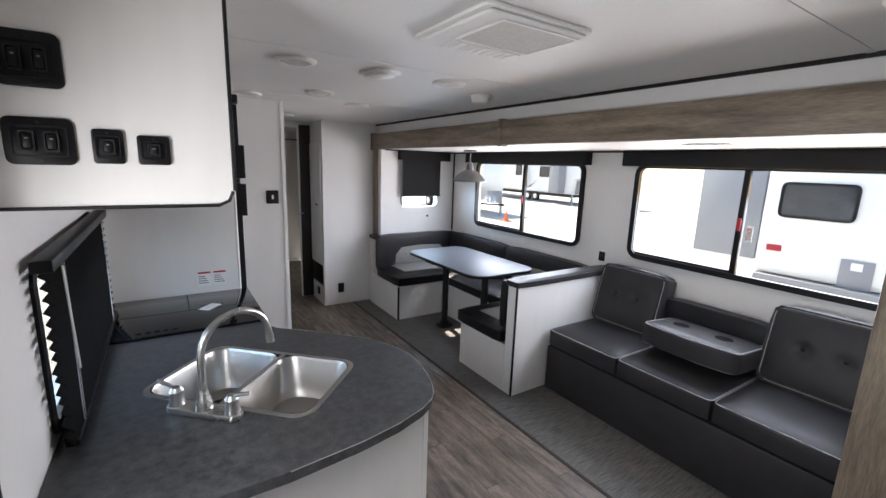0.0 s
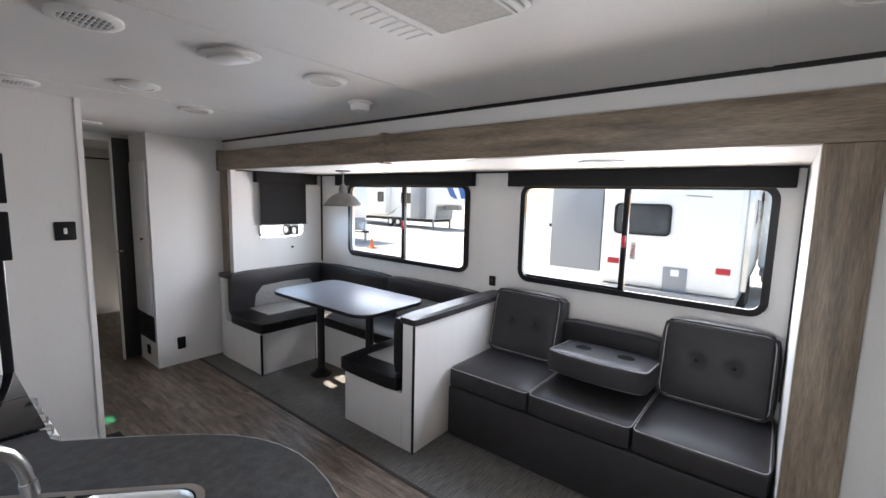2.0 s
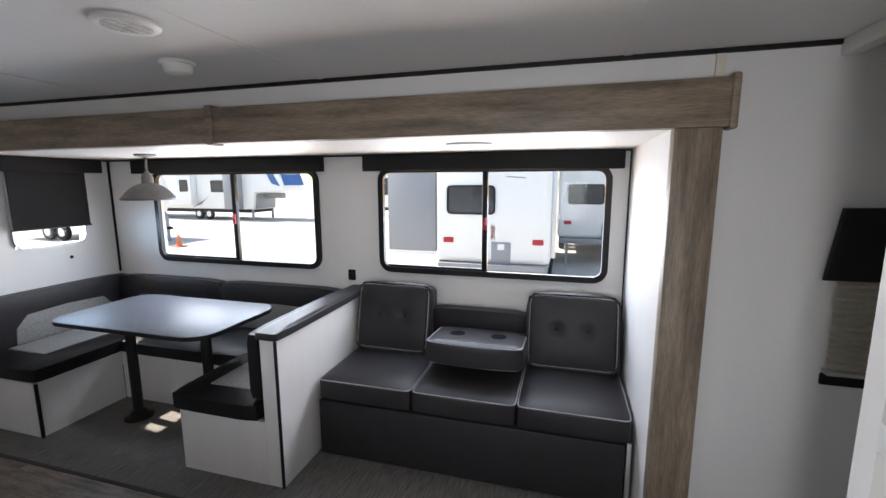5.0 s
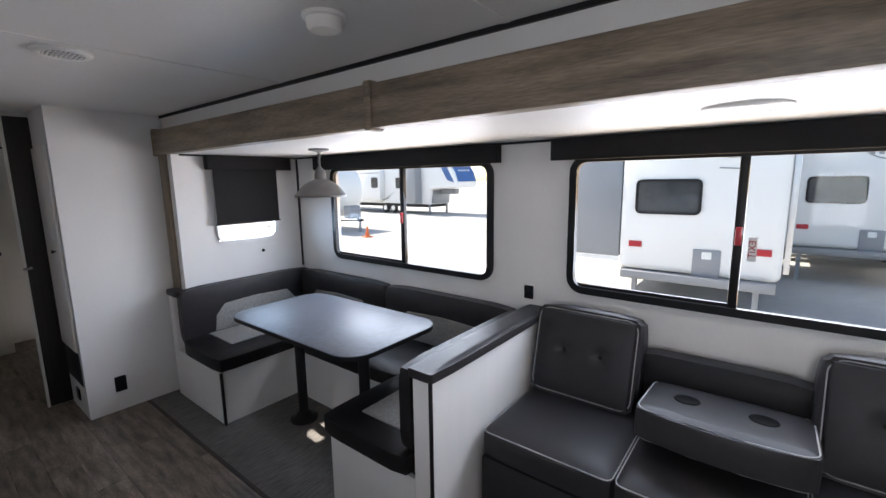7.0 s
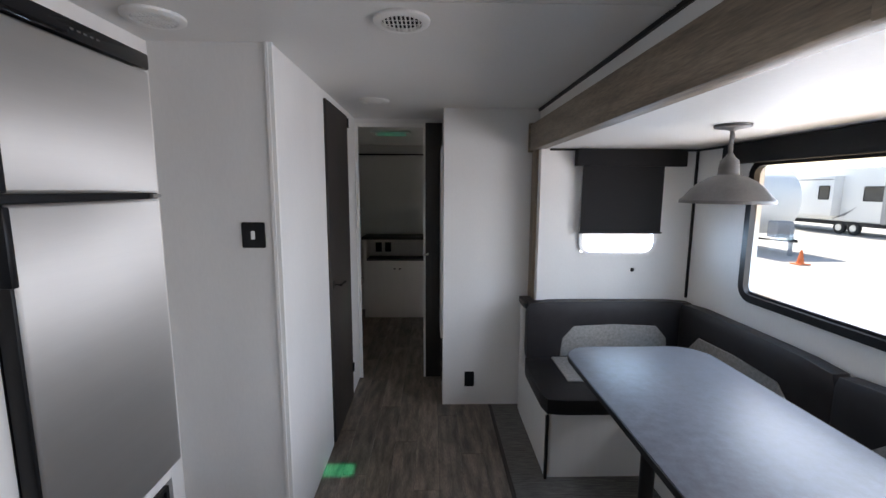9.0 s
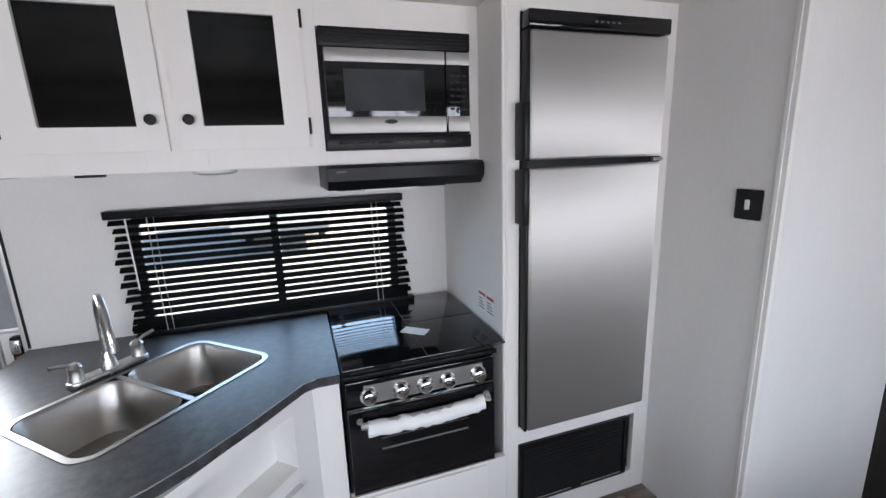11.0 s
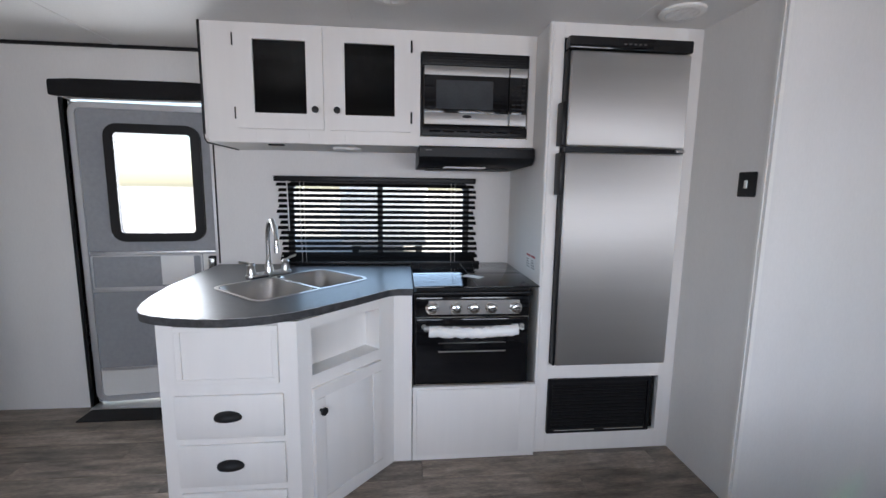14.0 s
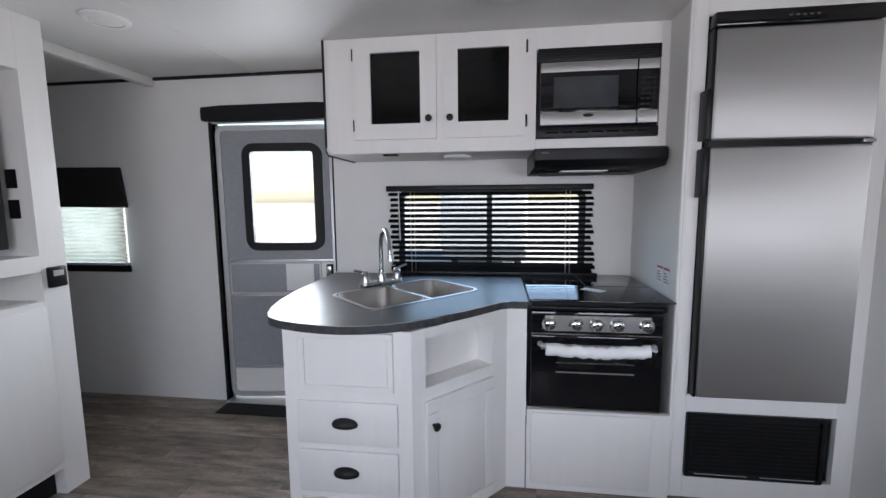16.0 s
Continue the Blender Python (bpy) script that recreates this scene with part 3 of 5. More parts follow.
for y0, y1 in ((1.55, 2.09), (1.005, 1.545), (0.478, 1.0)):
    c = part("seat_cushion", puffed(2.325, 2.90, y0, y1, 0.328, 0.452, 0.022, 0.012, 8), M_LEATHER, sf)
    part("piping", piping(2.327, 2.90, y0 + 0.003, y1 - 0.003, 0.444), M_PIPE, c)
for y0, y1 in ((1.605, 2.085), (0.495, 0.99)):
    ym = (y0 + y1) / 2
    m = at(2.845, ym, 0.452) @ Matrix.Rotation(radians(14), 4, "Y")
    bm = puffed(-0.085, 0.065, y0 - ym, y1 - ym, 0.0, 0.415, 0.035, 0.02, 24, tufts=[(-0.10, s * 0.085, 0.22) for s in (-1, 1)], axis=0, up=-1)
    c = part("back_cushion", turned(bm, m), M_LEATHER, sf)
    loop = [(-0.078, a, 0.2075 + b) for a, b in round_rect(y1 - y0 - 0.012, 0.403, 0.05, 5)]
    part("piping", turned(tube(loop, 0.0026, 6, True), m), M_PIPE, c)
    loop = [(0.06, a, 0.2075 + b) for a, b in round_rect(y1 - y0 - 0.012, 0.403, 0.05, 5)]
    part("piping", turned(tube(loop, 0.0026, 6, True), m), M_PIPE, c)
    for s in (-1, 1):
        part("button", turned(lathe([(0.001, 0.006), (0.008, 0.003), (0.011, 0)], (0, 0, 0), 12), m @ at(-0.088, s * 0.085, 0.22) @ Matrix.Rotation(radians(-90), 4, "Y")), M_LEATHER_DK, c)
m = at(2.685, 1.265, 0.515) @ Matrix.Rotation(radians(5), 4, "Y")


def bow(x, y):
    """The console's front edge swells towards the room."""
    return x - 0.032 * (1 - (y / 0.27) ** 2) if x < -0.1 else x


cb = puffed(-0.165, 0.18, -0.268, 0.268, 0.0, 0.128, 0.024, 0.008, 12)
for v in cb.verts:
    v.co.x = bow(v.co.x, v.co.y)
con = part("console", turned(cb, m), M_LEATHER, sf)
rim = [(bow(x + 0.0075, y), y) for x, y in [p for q in zip(round_rect(0.34, 0.53, 0.045, 5), round_rect(0.34, 0.53, 0.045, 5)[1:] + round_rect(0.34, 0.53, 0.045, 5)[:1]) for p in (q[0], ((q[0][0] * 2 + q[1][0]) / 3, (q[0][1] * 2 + q[1][1]) / 3), ((q[0][0] + q[1][0] * 2) / 3, (q[0][1] + q[1][1] * 2) / 3))]]
for z in (0.121, 0.008):
    part("piping", turned(tube([(x, y, z) for x, y in rim], 0.0026, 6, True), m), M_PIPE, con)
# shallow discs: the depth of the cup wells is only painted dark
for s in (-1, 1):
    part("cup_holder", turned(lathe([(0.046, 0.0), (0.044, 0.003), (0.038, 0.002), (0.036, 0.0005), (0.001, 0.0005)], (0, 0, 0), 24), m @ at(0.0, s * 0.12, 0.1355)), M_HOLE, con)
part("console_hinge", box(2.70, 2.86, 1.10, 1.43, 0.455, 0.515, 0.004), M_BLACKM, sf)

# ---- outlets and switches ----


def plate(name, m, w, h, label, cat, rocker=1, mat=None, rk=None):
    p = thing(name, label, cat)
    p.matrix_basis = m
    q = part("plate", prism(round_rect(w, h, 0.013 if w > 0.09 else 0.006, 5), 0, 0.006, 0.0015), mat or M_BLACK, None)
    q.parent = p
    for i in range(rocker):
        x = (i - (rocker - 1) / 2) * 0.034
        r = part("rocker", box(x - 0.007, x + 0.007, -h * 0.16, h * 0.16, 0.0065, 0.012, 0.002), rk or M_BLACK, None)
        r.parent = p
        if rk is None:
            e = part("bezel", turned(ring(0.022, h * 0.44, 0.003, 0.003, 0.009), at(x, 0, 0.004)), M_BLACKM, None)
            e.parent = p
            e = part("mark", box(x - 0.0025, x + 0.0025, h * 0.04, h * 0.07, 0.0122, 0.0126), M_GREYP, None)
            e.parent = p
    for sy in (-1, 1):
        e = part("screw", lathe([(0.003, 0.006), (0.003, 0.0072), (0.001, 0.0075)], (0, sy * h * 0.40, 0), 10), M_BLACKM, None)
        e.parent = p
    if rocker and rk is None:
        e = part("inner_frame", turned(ring(w * 0.80, h * 0.66, 0.006, 0.003, 0.004), at(0, 0, 0.0045)), M_BLACK, None)
        e.parent = p
    return p


plate("wall_outlet", at(SX, 2.225, 0.885) @ Matrix(((0, 0, -1, 0), (-1, 0, 0, 0), (0, 1, 0, 0), (0, 0, 0, 1))), 0.055, 0.075, "black outlet on the slide-out wall", "outlet")
plate("wall_outlet", at(1.676, 4.555, 0.185) @ ON_YM, 0.065, 0.105, "black outlet low on the closet wall", "outlet", 0)
plate("light_switch", at(0.765, 3.389, 1.292) @ ON_YM, 0.085, 0.095, "black framed wall switch with a grey rocker", "switch", 1, M_BLACK, M_WHITEP)
for x, z, w, h, n, lb in ((-0.068, 1.719, 0.095, 0.095, 2, "black double rocker switch panel on the cabinet side"), (-0.066, 1.577, 0.10, 0.085, 2, "black double rocker switch panel on the cabinet side"),
                          (0.033, 1.572, 0.05, 0.066, 1, "black slide-out control switch on the cabinet side"), (0.107, 1.568, 0.056, 0.058, 1, "brown single control switch on the cabinet side")):
    plate("switch_panel", at(x, 1.199, z) @ ON_YM, w, h, lb, "switch", n)

# ---- kitchen ----
pen = thing("kitchen_peninsula", "white wood-grain base cabinet with drawers and an angled sink front", "base cabinet", (0.35, 1.5, 0))
for nm, bm in (("side_panel", box(WX + 0.001, 0.796, 1.240, 1.258, 0.001, 0.793)), ("front_panel", box(0.797, 0.815, 1.240, 1.705, 0.001, 0.793)), ("end_panel", box(0.435, 0.455, 2.036, 2.118, 0.001, 0.793)), ("range_side", box(WX + 0.001, 0.434, 2.10, 2.118, 0.001, 0.793)),
               ("floor_panel", prism([(WX + 0.001, 1.26), (0.79, 1.26), (0.79, 1.69), (0.434, 2.02), (0.434, 2.099), (WX + 0.001, 2.099)], 0.002, 0.02))):
    part(nm, bm, M_CAB, pen)


def panel_x(x, y0, y1, z0, z1, parent, name, rail=0.035, thick=0.012):
    """A framed front that faces +x: rails and stiles round a sunk field."""
    p = part(name, box(x + 0.001, x + thick - 0.006, y0, y1, z0, z1), M_CAB, parent)
    bm = None
    for b in ((x + thick - 0.0055, x + thick, y0, y1, z1 - rail, z1), (x + thick - 0.0055, x + thick, y0, y1, z0, z0 + rail), (x + thick - 0.0055, x + thick, y0, y0 + rail, z0 + rail, z1 - rail), (x + thick - 0.0055, x + thick, y1 - rail, y1, z0 + rail, z1 - rail)):
        bm = box(*b, 0.0012, 1, bm=bm)
    part("frame", bm, M_CAB, p)
    return p


panel_x(0.815, 1.302, 1.642, 0.575, 0.785, pen, "false_front", 0.02)
for z0, z1 in ((0.375, 0.535), (0.19, 0.35), (0.02, 0.165)):
    d = part("drawer_front", box(0.816, 0.828, 1.288, 1.655, z0, z1, 0.004), M_CAB, pen)
    zc = (z0 + z1) / 2
    cup = bmesh.new()
    bmesh.ops.create_uvsphere(cup, u_segments=20, v_segments=10, radius=1)
    for v in cup.verts:
        v.co = Vector((max(0, v.co.x) * 0.026, v.co.y * 0.048, max(-0.35, v.co.z) * 0.024))
    part("cup_pull", turned(cup, at(0.829, 1.465, zc)), M_BLACKM, d, "black cup pull")
# angled front
ang = math.atan2(2.036 - 1.705, 0.455 - 0.815)
DG = at(0.815, 1.705, 0) @ Matrix.Rotation(ang, 4, "Z")      # local x along the front, -y outward
DL = math.hypot(0.36, 0.331)
nb = None
for b in ((0.0, 0.06, -0.001, 0.018, 0.001, 0.793), (0.40, DL, -0.001, 0.018, 0.001, 0.793), (0.0605, 0.3995, -0.001, 0.018, 0.755, 0.793), (0.0605, 0.3995, -0.001, 0.018, 0.52, 0.575), (0.0605, 0.3995, -0.001, 0.018, 0.001, 0.05)):
    nb = box(*b, bm=nb)
part("face_frame", turned(nb, DG), M_CAB, pen)
for nm, b in (("niche_back", (0.05, 0.41, 0.085, 0.095, 0.54, 0.79)), ("niche_shelf", (0.0605, 0.3995, 0.0185, 0.0845, 0.555, 0.575)), ("niche_side", (0.05, 0.06, 0.0185, 0.0845, 0.54, 0.79)), ("niche_side", (0.40, 0.41, 0.0185, 0.0845, 0.54, 0.79))):
    part(nm, turned(box(*b), DG), M_CAB, pen)
dr = part("door", turned(box(0.05, 0.395, -0.016, -0.002, 0.03, 0.53, 0.004), DG), M_CAB, pen)
fr = None
for b in ((0.05, 0.395, -0.021, -0.0165, 0.485, 0.53), (0.05, 0.395, -0.021, -0.0165, 0.03, 0.075), (0.05, 0.10, -0.021, -0.0165, 0.0755, 0.4845), (0.345, 0.395, -0.021, -0.0165, 0.0755, 0.4845)):
    fr = box(*b, 0.0015, 1, bm=fr)
part("frame", turned(fr, DG), M_CAB, dr)
part("knob", turned(lathe([(0.006, 0), (0.006, 0.012), (0.015, 0.018), (0.015, 0.024), (0.008, 0.027)], (0, 0, 0), 16), DG @ at(0.078, -0.0215, 0.44) @ Matrix.Rotation(radians(90), 4, "X")), M_BLACKM, dr, "round black knob")

# worktop with a cut for the sink
outl = [(WX + 0.002, 1.058), (0.32, 1.060)]
outl += [(0.52, 1.082), (0.64, 1.107), (0.735, 1.142), (0.782, 1.172), (0.806, 1.20), (0.832, 1.25), (0.857, 1.33), (0.871, 1.41), (0.874, 1.48), (0.862, 1.56), (0.838, 1.63), (0.80, 1.70), (0.74, 1.775), (0.62, 1.895), (0.485, 2.015), (0.470, 2.05), (0.470, 2.122), (WX + 0.002, 2.122)]
SINK = at(0.332, 1.588, 0) @ Matrix.Rotation(radians(-43), 4, "Z")   # local x: long way
hole = [SINK @ Vector((x, y, 0)) for x, y in round_rect(0.567, 0.37, 0.05, 5)]


wt = thing("worktop", "dark slate laminate worktop with a rounded end", "worktop", (0.3, 1.5, 0.8))
part("slab", slab_with_hole(outl, [(p.x, p.y) for p in hole], 0.795, 0.825), M_COUNTER, wt)
# a thin pale line along the slab's upper edge
edge = bmesh.new()
tube([(x + 0.001, y - 0.001, 0.8245) for x, y in outl[1:-2]], 0.0016, 5, bm=edge)
part("edge_line", edge, M_PIPE, wt, "thin pale edge line")

sk = thing("sink", "double bowl stainless steel sink set into the worktop", "sink", (0.335, 1.565, 0.825))
deck = slab_with_hole([(x, y) for x, y in round_rect(0.586, 0.387, 0.06, 6)], [(x, y) for x, y in round_rect(0.554, 0.355, 0.05, 6)], 0.8255, 0.8275)
part("rim", turned(deck, SINK), M_SINK, sk)


def bowl(cx, w, h, depth):
    one = bmesh.new()
    lay = []
    for s, z, r in ((1.0, 0, 0.055), (0.97, -0.01, 0.055), (0.93, -depth * 0.75, 0.07), (0.82, -depth * 0.97, 0.07), (0.3, -depth, 0.03), (0.12, -depth - 0.002, 0.012)):
        lay.append([one.verts.new((cx + x, y, 0.827 + z)) for x, y in round_rect(w * s, h * s, min(r, w * s * 0.45, h * s * 0.45), 6)])
    for a, b in zip(lay, lay[1:]):
        for i in range(len(a)):
            one.faces.new((a[i], a[(i + 1) % len(a)], b[(i + 1) % len(a)], b[i]))
    one.faces.new(lay[-1])
    return one


for cx in (-0.1405, 0.1405):
    bw = part("bowl", turned(bowl(cx, 0.269, 0.35, 0.15), SINK), M_SINK, sk)
    part("drain", turned(lathe([(0.001, 0.0), (0.02, 0.001), (0.036, 0.004), (0.04, 0.002)], (cx, 0, 0.676), 20), SINK), M_CHROME, bw)
dv = slab_with_hole([(-0.008, -0.178), (0.008, -0.178), (0.008, 0.178), (-0.008, 0.178)], [(-0.001, -0.001), (0.001, -0.001), (0.001, 0.001), (-0.001, 0.001)], 0.822, 0.828)
part("divider", turned(dv, SINK), M_SINK, sk)

FA = SINK @ at(-0.01, -0.232, 0.8255)
FS = FA @ Matrix.Rotation(radians(-21), 4, "Z")     # the spout is swung aside
fc = thing("faucet", "brushed nickel gooseneck faucet with two lever handles", "faucet", (0.17, 1.40, 0.826))
part("deck_plate", turned(prism(round_rect(0.235, 0.052, 0.024, 6), 0, 0.02, 0.005), FA), M_NICKEL, fc)
part("spout_base", turned(lathe([(0.024, 0.02), (0.021, 0.045), (0.016, 0.06), (0.013, 0.075)], (0, 0, 0), 20), FA), M_NICKEL, fc)
arc = [(0, 0, 0.07), (0, 0, 0.13), (0, 0, 0.175)] + [(0, 0.112 - 0.112 * math.cos(radians(a)), 0.175 + 0.105 * math.sin(radians(a))) for a in range(12, 169, 12)] + [(0, 0.226, 0.17)]
part("spout", turned(tube(arc, 0.0105, 14), FS), M_NICKEL, fc)
part("aerator", turned(tube([(0, 0.2255, 0.173), (0, 0.229, 0.145)], 0.013, 16), FS), M_NICKEL, fc)
for s in (-1, 1):
    hd = part("handle", turned(lathe([(0.022, 0.02), (0.019, 0.04), (0.017, 0.055), (0.02, 0.062), (0.012, 0.074), (0.001, 0.076)], (s * 0.09, 0, 0), 18), FA), M_NICKEL, fc)
    part("lever", turned(tube([(s * 0.09, 0, 0.066), (s * 0.115, 0.0, 0.078), (s * 0.15, 0.0, 0.086)], 0.006, 8), FA), M_NICKEL, hd)

# range
rg = thing("gas_range", "black gas range with oven, glass lid closed and chrome trim", "range", (0.2, 2.39, 0))
part("side_filler", box(0.43, 0.456, 2.122, 2.699, 0.001, 0.36), M_CAB, rg)
part("kick_panel", box(0.457, 0.466, 2.14, 2.62, 0.03, 0.35, 0.003), M_CAB, rg)
part("oven_body", box(WX + 0.003, 0.44, 2.128, 2.655, 0.365, 0.79), M_BLACK, rg)
od = part("oven_door", box(0.441, 0.478, 2.134, 2.645, 0.388, 0.69, 0.006), M_GLOSS, rg)
part("window_trim", box(0.4785, 0.4805, 2.235, 2.54, 0.575, 0.580), M_CHROME, od)
part("window_trim", box(0.4785, 0.4805, 2.235, 2.54, 0.535, 0.540), M_STEEL, od)
part("bottom_trim", box(0.441, 0.479, 2.134, 2.645, 0.380, 0.387), M_CHROME, od)
hb = part("handle", tube([(0.48, 2.17, 0.655), (0.51, 2.175, 0.655), (0.515, 2.22, 0.655), (0.515, 2.56, 0.655), (0.51, 2.605, 0.655), (0.48, 2.61, 0.655)], 0.012, 10), M_STEEL, od)
wrap = bmesh.new()
random.seed(4)
tube([(0.516 + random.uniform(-0.003, 0.003), 2.19 + i * 0.0158, 0.648 - 0.010 * math.sin(i * 0.13) + random.uniform(-0.004, 0.004)) for i in range(26)], 0.025, 12, bm=wrap)
part("foam_wrap", wrap, M_PAPER, hb, "white protective foam around the oven handle")
cp = part("control_panel", box(0.445, 0.472, 2.134, 2.645, 0.70, 0.788, 0.005), M_GLOSS, rg)
part("trim_strip", box(0.4725, 0.476, 2.134, 2.645, 0.693, 0.699), M_CHROME, rg)
part("trim_panel", box(0.4725, 0.4745, 2.19, 2.60, 0.708, 0.772), M_STEEL, cp)
for i, y in enumerate((2.205, 2.31, 2.39, 2.47, 2.58)):
    kb = part("knob", turned(lathe([(0.029, 0), (0.029, 0.006), (0.023, 0.01), (0.021, 0.028), (0.017, 0.031), (0.001, 0.031)], (0, 0, 0), 20), at(0.476, y, 0.738) @ Matrix.Rotation(radians(90), 4, "Y")), M_CHROME, cp)
    part("grip", box(0.505, 0.512, y - 0.004, y + 0.004, 0.722, 0.754, 0.002), M_CHROME, kb)
part("cooktop", box(WX + 0.003, 0.465, 2.126, 2.66, 0.791, 0.806, 0.003), M_BLACK, rg)
lid = part("glass_lid", box(WX + 0.02, 0.472, 2.128, 2.69, 0.826, 0.834, 0.003), M_GLOSS, rg)
part("seam", box(WX + 0.03, 0.468, 2.405, 2.409, 0.8342, 0.8348), M_BLACKM, lid)
part("seam", box(0.17, 0.174, 2.42, 2.68, 0.8342, 0.8348), M_BLACKM, lid)
# flat dark discs, with the holes' shade in their colour
for i in range(5):
    part("vent_hole", lathe([(0.011, 0), (0.010, 0.0008), (0.001, 0.0008)], (-0.02 + 0.032 * i, 2.175, 0.8342), 14), M_HOLE, lid)
for y in (2.2, 2.33, 2.46, 2.6):
    part("grate", tube([(0.455, y - 0.045, 0.812), (0.455, y + 0.045, 0.812)], 0.005, 6), M_BLACKM, rg)
part("lid_bumper", box(0.43, 0.455, 2.138, 2.65, 0.807, 0.8255), M_BLACK, rg)
solid("notice_sheet", turned(box(-0.05, 0.05, -0.028, 0.028, 0.8345, 0.8352), at(0.26, 2.42, 0) @ Matrix.Rotation(radians(50), 4, "Z")), M_PAPER, "small white paper notice lying on the glass lid", "paper")
for x in (0.26, 0.335):
    st = thing("warning_sticker", "white warning label with a red stripe beside the range", "sticker", (x, 2.698, 0.9))
    part("sheet", box(x - 0.033, x + 0.033, 2.6975, 2.6988, 0.87, 0.955), M_PAPER, st)
    part("stripe", box(x - 0.03, x + 0.03, 2.6962, 2.697, 0.938, 0.948), M_RED, st)
    for k in range(4):
        part("text_bar", box(x - 0.028, x + 0.022 - 0.006 * k, 2.6962, 2.697, 0.885 + 0.012 * k, 0.889 + 0.012 * k), M_GREYMETAL, st)

# kitchen blind and window
kw = thing("window_4", "kitchen window behind the black blind", "window", (-0.19, 1.95, 0.86), kind="structure")
part("window_frame", turned(ring(1.02, 0.46, 0.06, 0.035, 0.02), at(WX - 0.012, 1.95, 1.07) @ ON_X), M_BLACK, kw)
part("mullion", box(-0.21, -0.175, 1.935, 1.965, 0.875, 1.265), M_BLACK, kw)
part("pane", box(-0.205, -0.201, 1.47, 2.43, 0.87, 1.27), G_CLEAR, kw).visible_shadow = False
vb = thing("venetian_blind", "black slatted mini blind, partly open, with uneven slat ends", "blind", (-0.09, 1.95, 0.84))
part("headrail", box(-0.150, -0.108, 1.385, 2.488, 1.288, 1.318, 0.003), M_BLACK, vb)
sl = mesh_of("slat", turned(box(-0.013, 0.013, -0.545, 0.545, -0.0008, 0.0008), Matrix.Rotation(radians(40), 4, "Y")), M_SLAT)
random.seed(9)
z = 1.272
for i in range(18):
    s = new("slat", sl)
    s.parent = vb
    s.matrix_parent_inverse = vb.matrix_world.inverted()
    s.matrix_basis = at(-0.130, 1.938 + random.uniform(-0.012, 0.012) + 0.0012 * i, z) @ Matrix.Rotation(random.uniform(-0.05, 0.05), 4, "Y") @ Matrix.Rotation(random.uniform(-0.002, 0.002), 4, "X")
    z -= 0.0295 if i < 13 else 0.0125
part("bottom_rail", box(-0.142, -0.112, 1.42, 2.52, 0.829, 0.845, 0.003), M_BLACK, vb)
for y in (1.52, 2.35):
    part("ladder_cord", tube([(-0.114, y, 1.29), (-0.1125, y, 1.05), (-0.114, y + 0.004, 0.845)], 0.0015, 5), M_PIPE, vb)
    part("ladder_cord", tube([(-0.114, y + 0.022, 1.29), (-0.1125, y + 0.022, 1.05), (-0.114, y + 0.026, 0.845)], 0.001, 5), M_PIPE, vb)
part("tilt_wand", tube([(-0.104, 1.455, 1.29), (-0.098, 1.462, 1.02)], 0.003, 6), M_WHITEP, vb)

# upper cabinets
uc = thing("upper_cabinet", "white wood-grain upper cabinet with two dark glass doors", "wall cabinet", (0.07, 1.95, 1.45))
sp = [(WX + 0.001, 1.455)] + [(0.22 + 0.03 * math.sin(radians(q)), 1.485 - 0.03 * math.cos(radians(q))) for q in range(0, 91, 15)] + [(0.25, H - 0.001), (WX + 0.001, H - 0.001)]
part("side_panel", turned(prism(sp, 1.20, 1.218), Matrix(((1, 0, 0, 0), (0, 0, 1, 0), (0, 1, 0, 0), (0, 0, 0, 1)))), M_CAB, uc)
part("bottom_panel", box(WX + 0.001, 0.234, 1.2185, 2.699, 1.455, 1.473), M_CAB, uc)
for b in ((1.2185, 1.42, 1.456, H - 0.001), (1.655, 1.815, 1.456, H - 0.001), (2.045, 2.158, 1.456, H - 0.001), (2.665, 2.699, 1.456, H - 0.001)):
    part("stile", box(0.235, 0.25, *b), M_CAB, uc)
for b in ((1.4205, 1.6545, 1.90, H - 0.001), (1.8155, 2.0445, 1.90, H - 0.001), (2.1585, 2.6645, 1.875, H - 0.001), (1.4205, 1.6545, 1.456, 1.575), (1.8155, 2.0445, 1.456, 1.575), (2.1585, 2.6645, 1.456, 1.50)):
    part("rail", box(0.235, 0.25, *b), M_CAB, uc)
part("edge_trim", box(0.2505, 0.258, 1.196, 1.206, 1.485, H - 0.001, 0.002), M_BLACKM, uc, "black edge trim")
part("edge_trim", tube([(WX + 0.01, 1.1975, 1.453), (0.22, 1.1975, 1.453), (0.241, 1.1975, 1.463), (0.25, 1.1975, 1.484)], 0.004, 6), M_BLACKM, uc, "black edge trim")
for y0, y1, kx in ((1.345, 1.722, 1.69), (1.752, 2.112, 1.785)):
    g0, g1 = (1.424, 1.65) if y0 < 1.5 else (1.818, 2.04)
    d = part("door", turned(framed(y0, y1, 1.515, 1.952, (g0, g1, 1.583, 1.893), 0.017), at(0.2505, 0, 0)), M_CAB, uc)
    part("glass", box(0.2515, 0.2555, g0 - 0.003, g1 + 0.003, 1.58, 1.896), G_DARK, d, "dark tinted glass")
    part("knob", turned(lathe([(0.006, 0), (0.006, 0.012), (0.015, 0.018), (0.015, 0.024), (0.008, 0.027)], (0, 0, 0), 16), at(0.268, kx, 1.60) @ Matrix.Rotation(radians(90), 4, "Y")), M_BLACKM, d, "round black knob")
    hy = y0 - 0.004 if y0 < 1.5 else y1 + 0.004
    for z in (1.58, 1.89):
        part("hinge", tube([(0.262, hy, z - 0.025), (0.262, hy, z + 0.025)], 0.0045, 8), M_BLACKM, d)
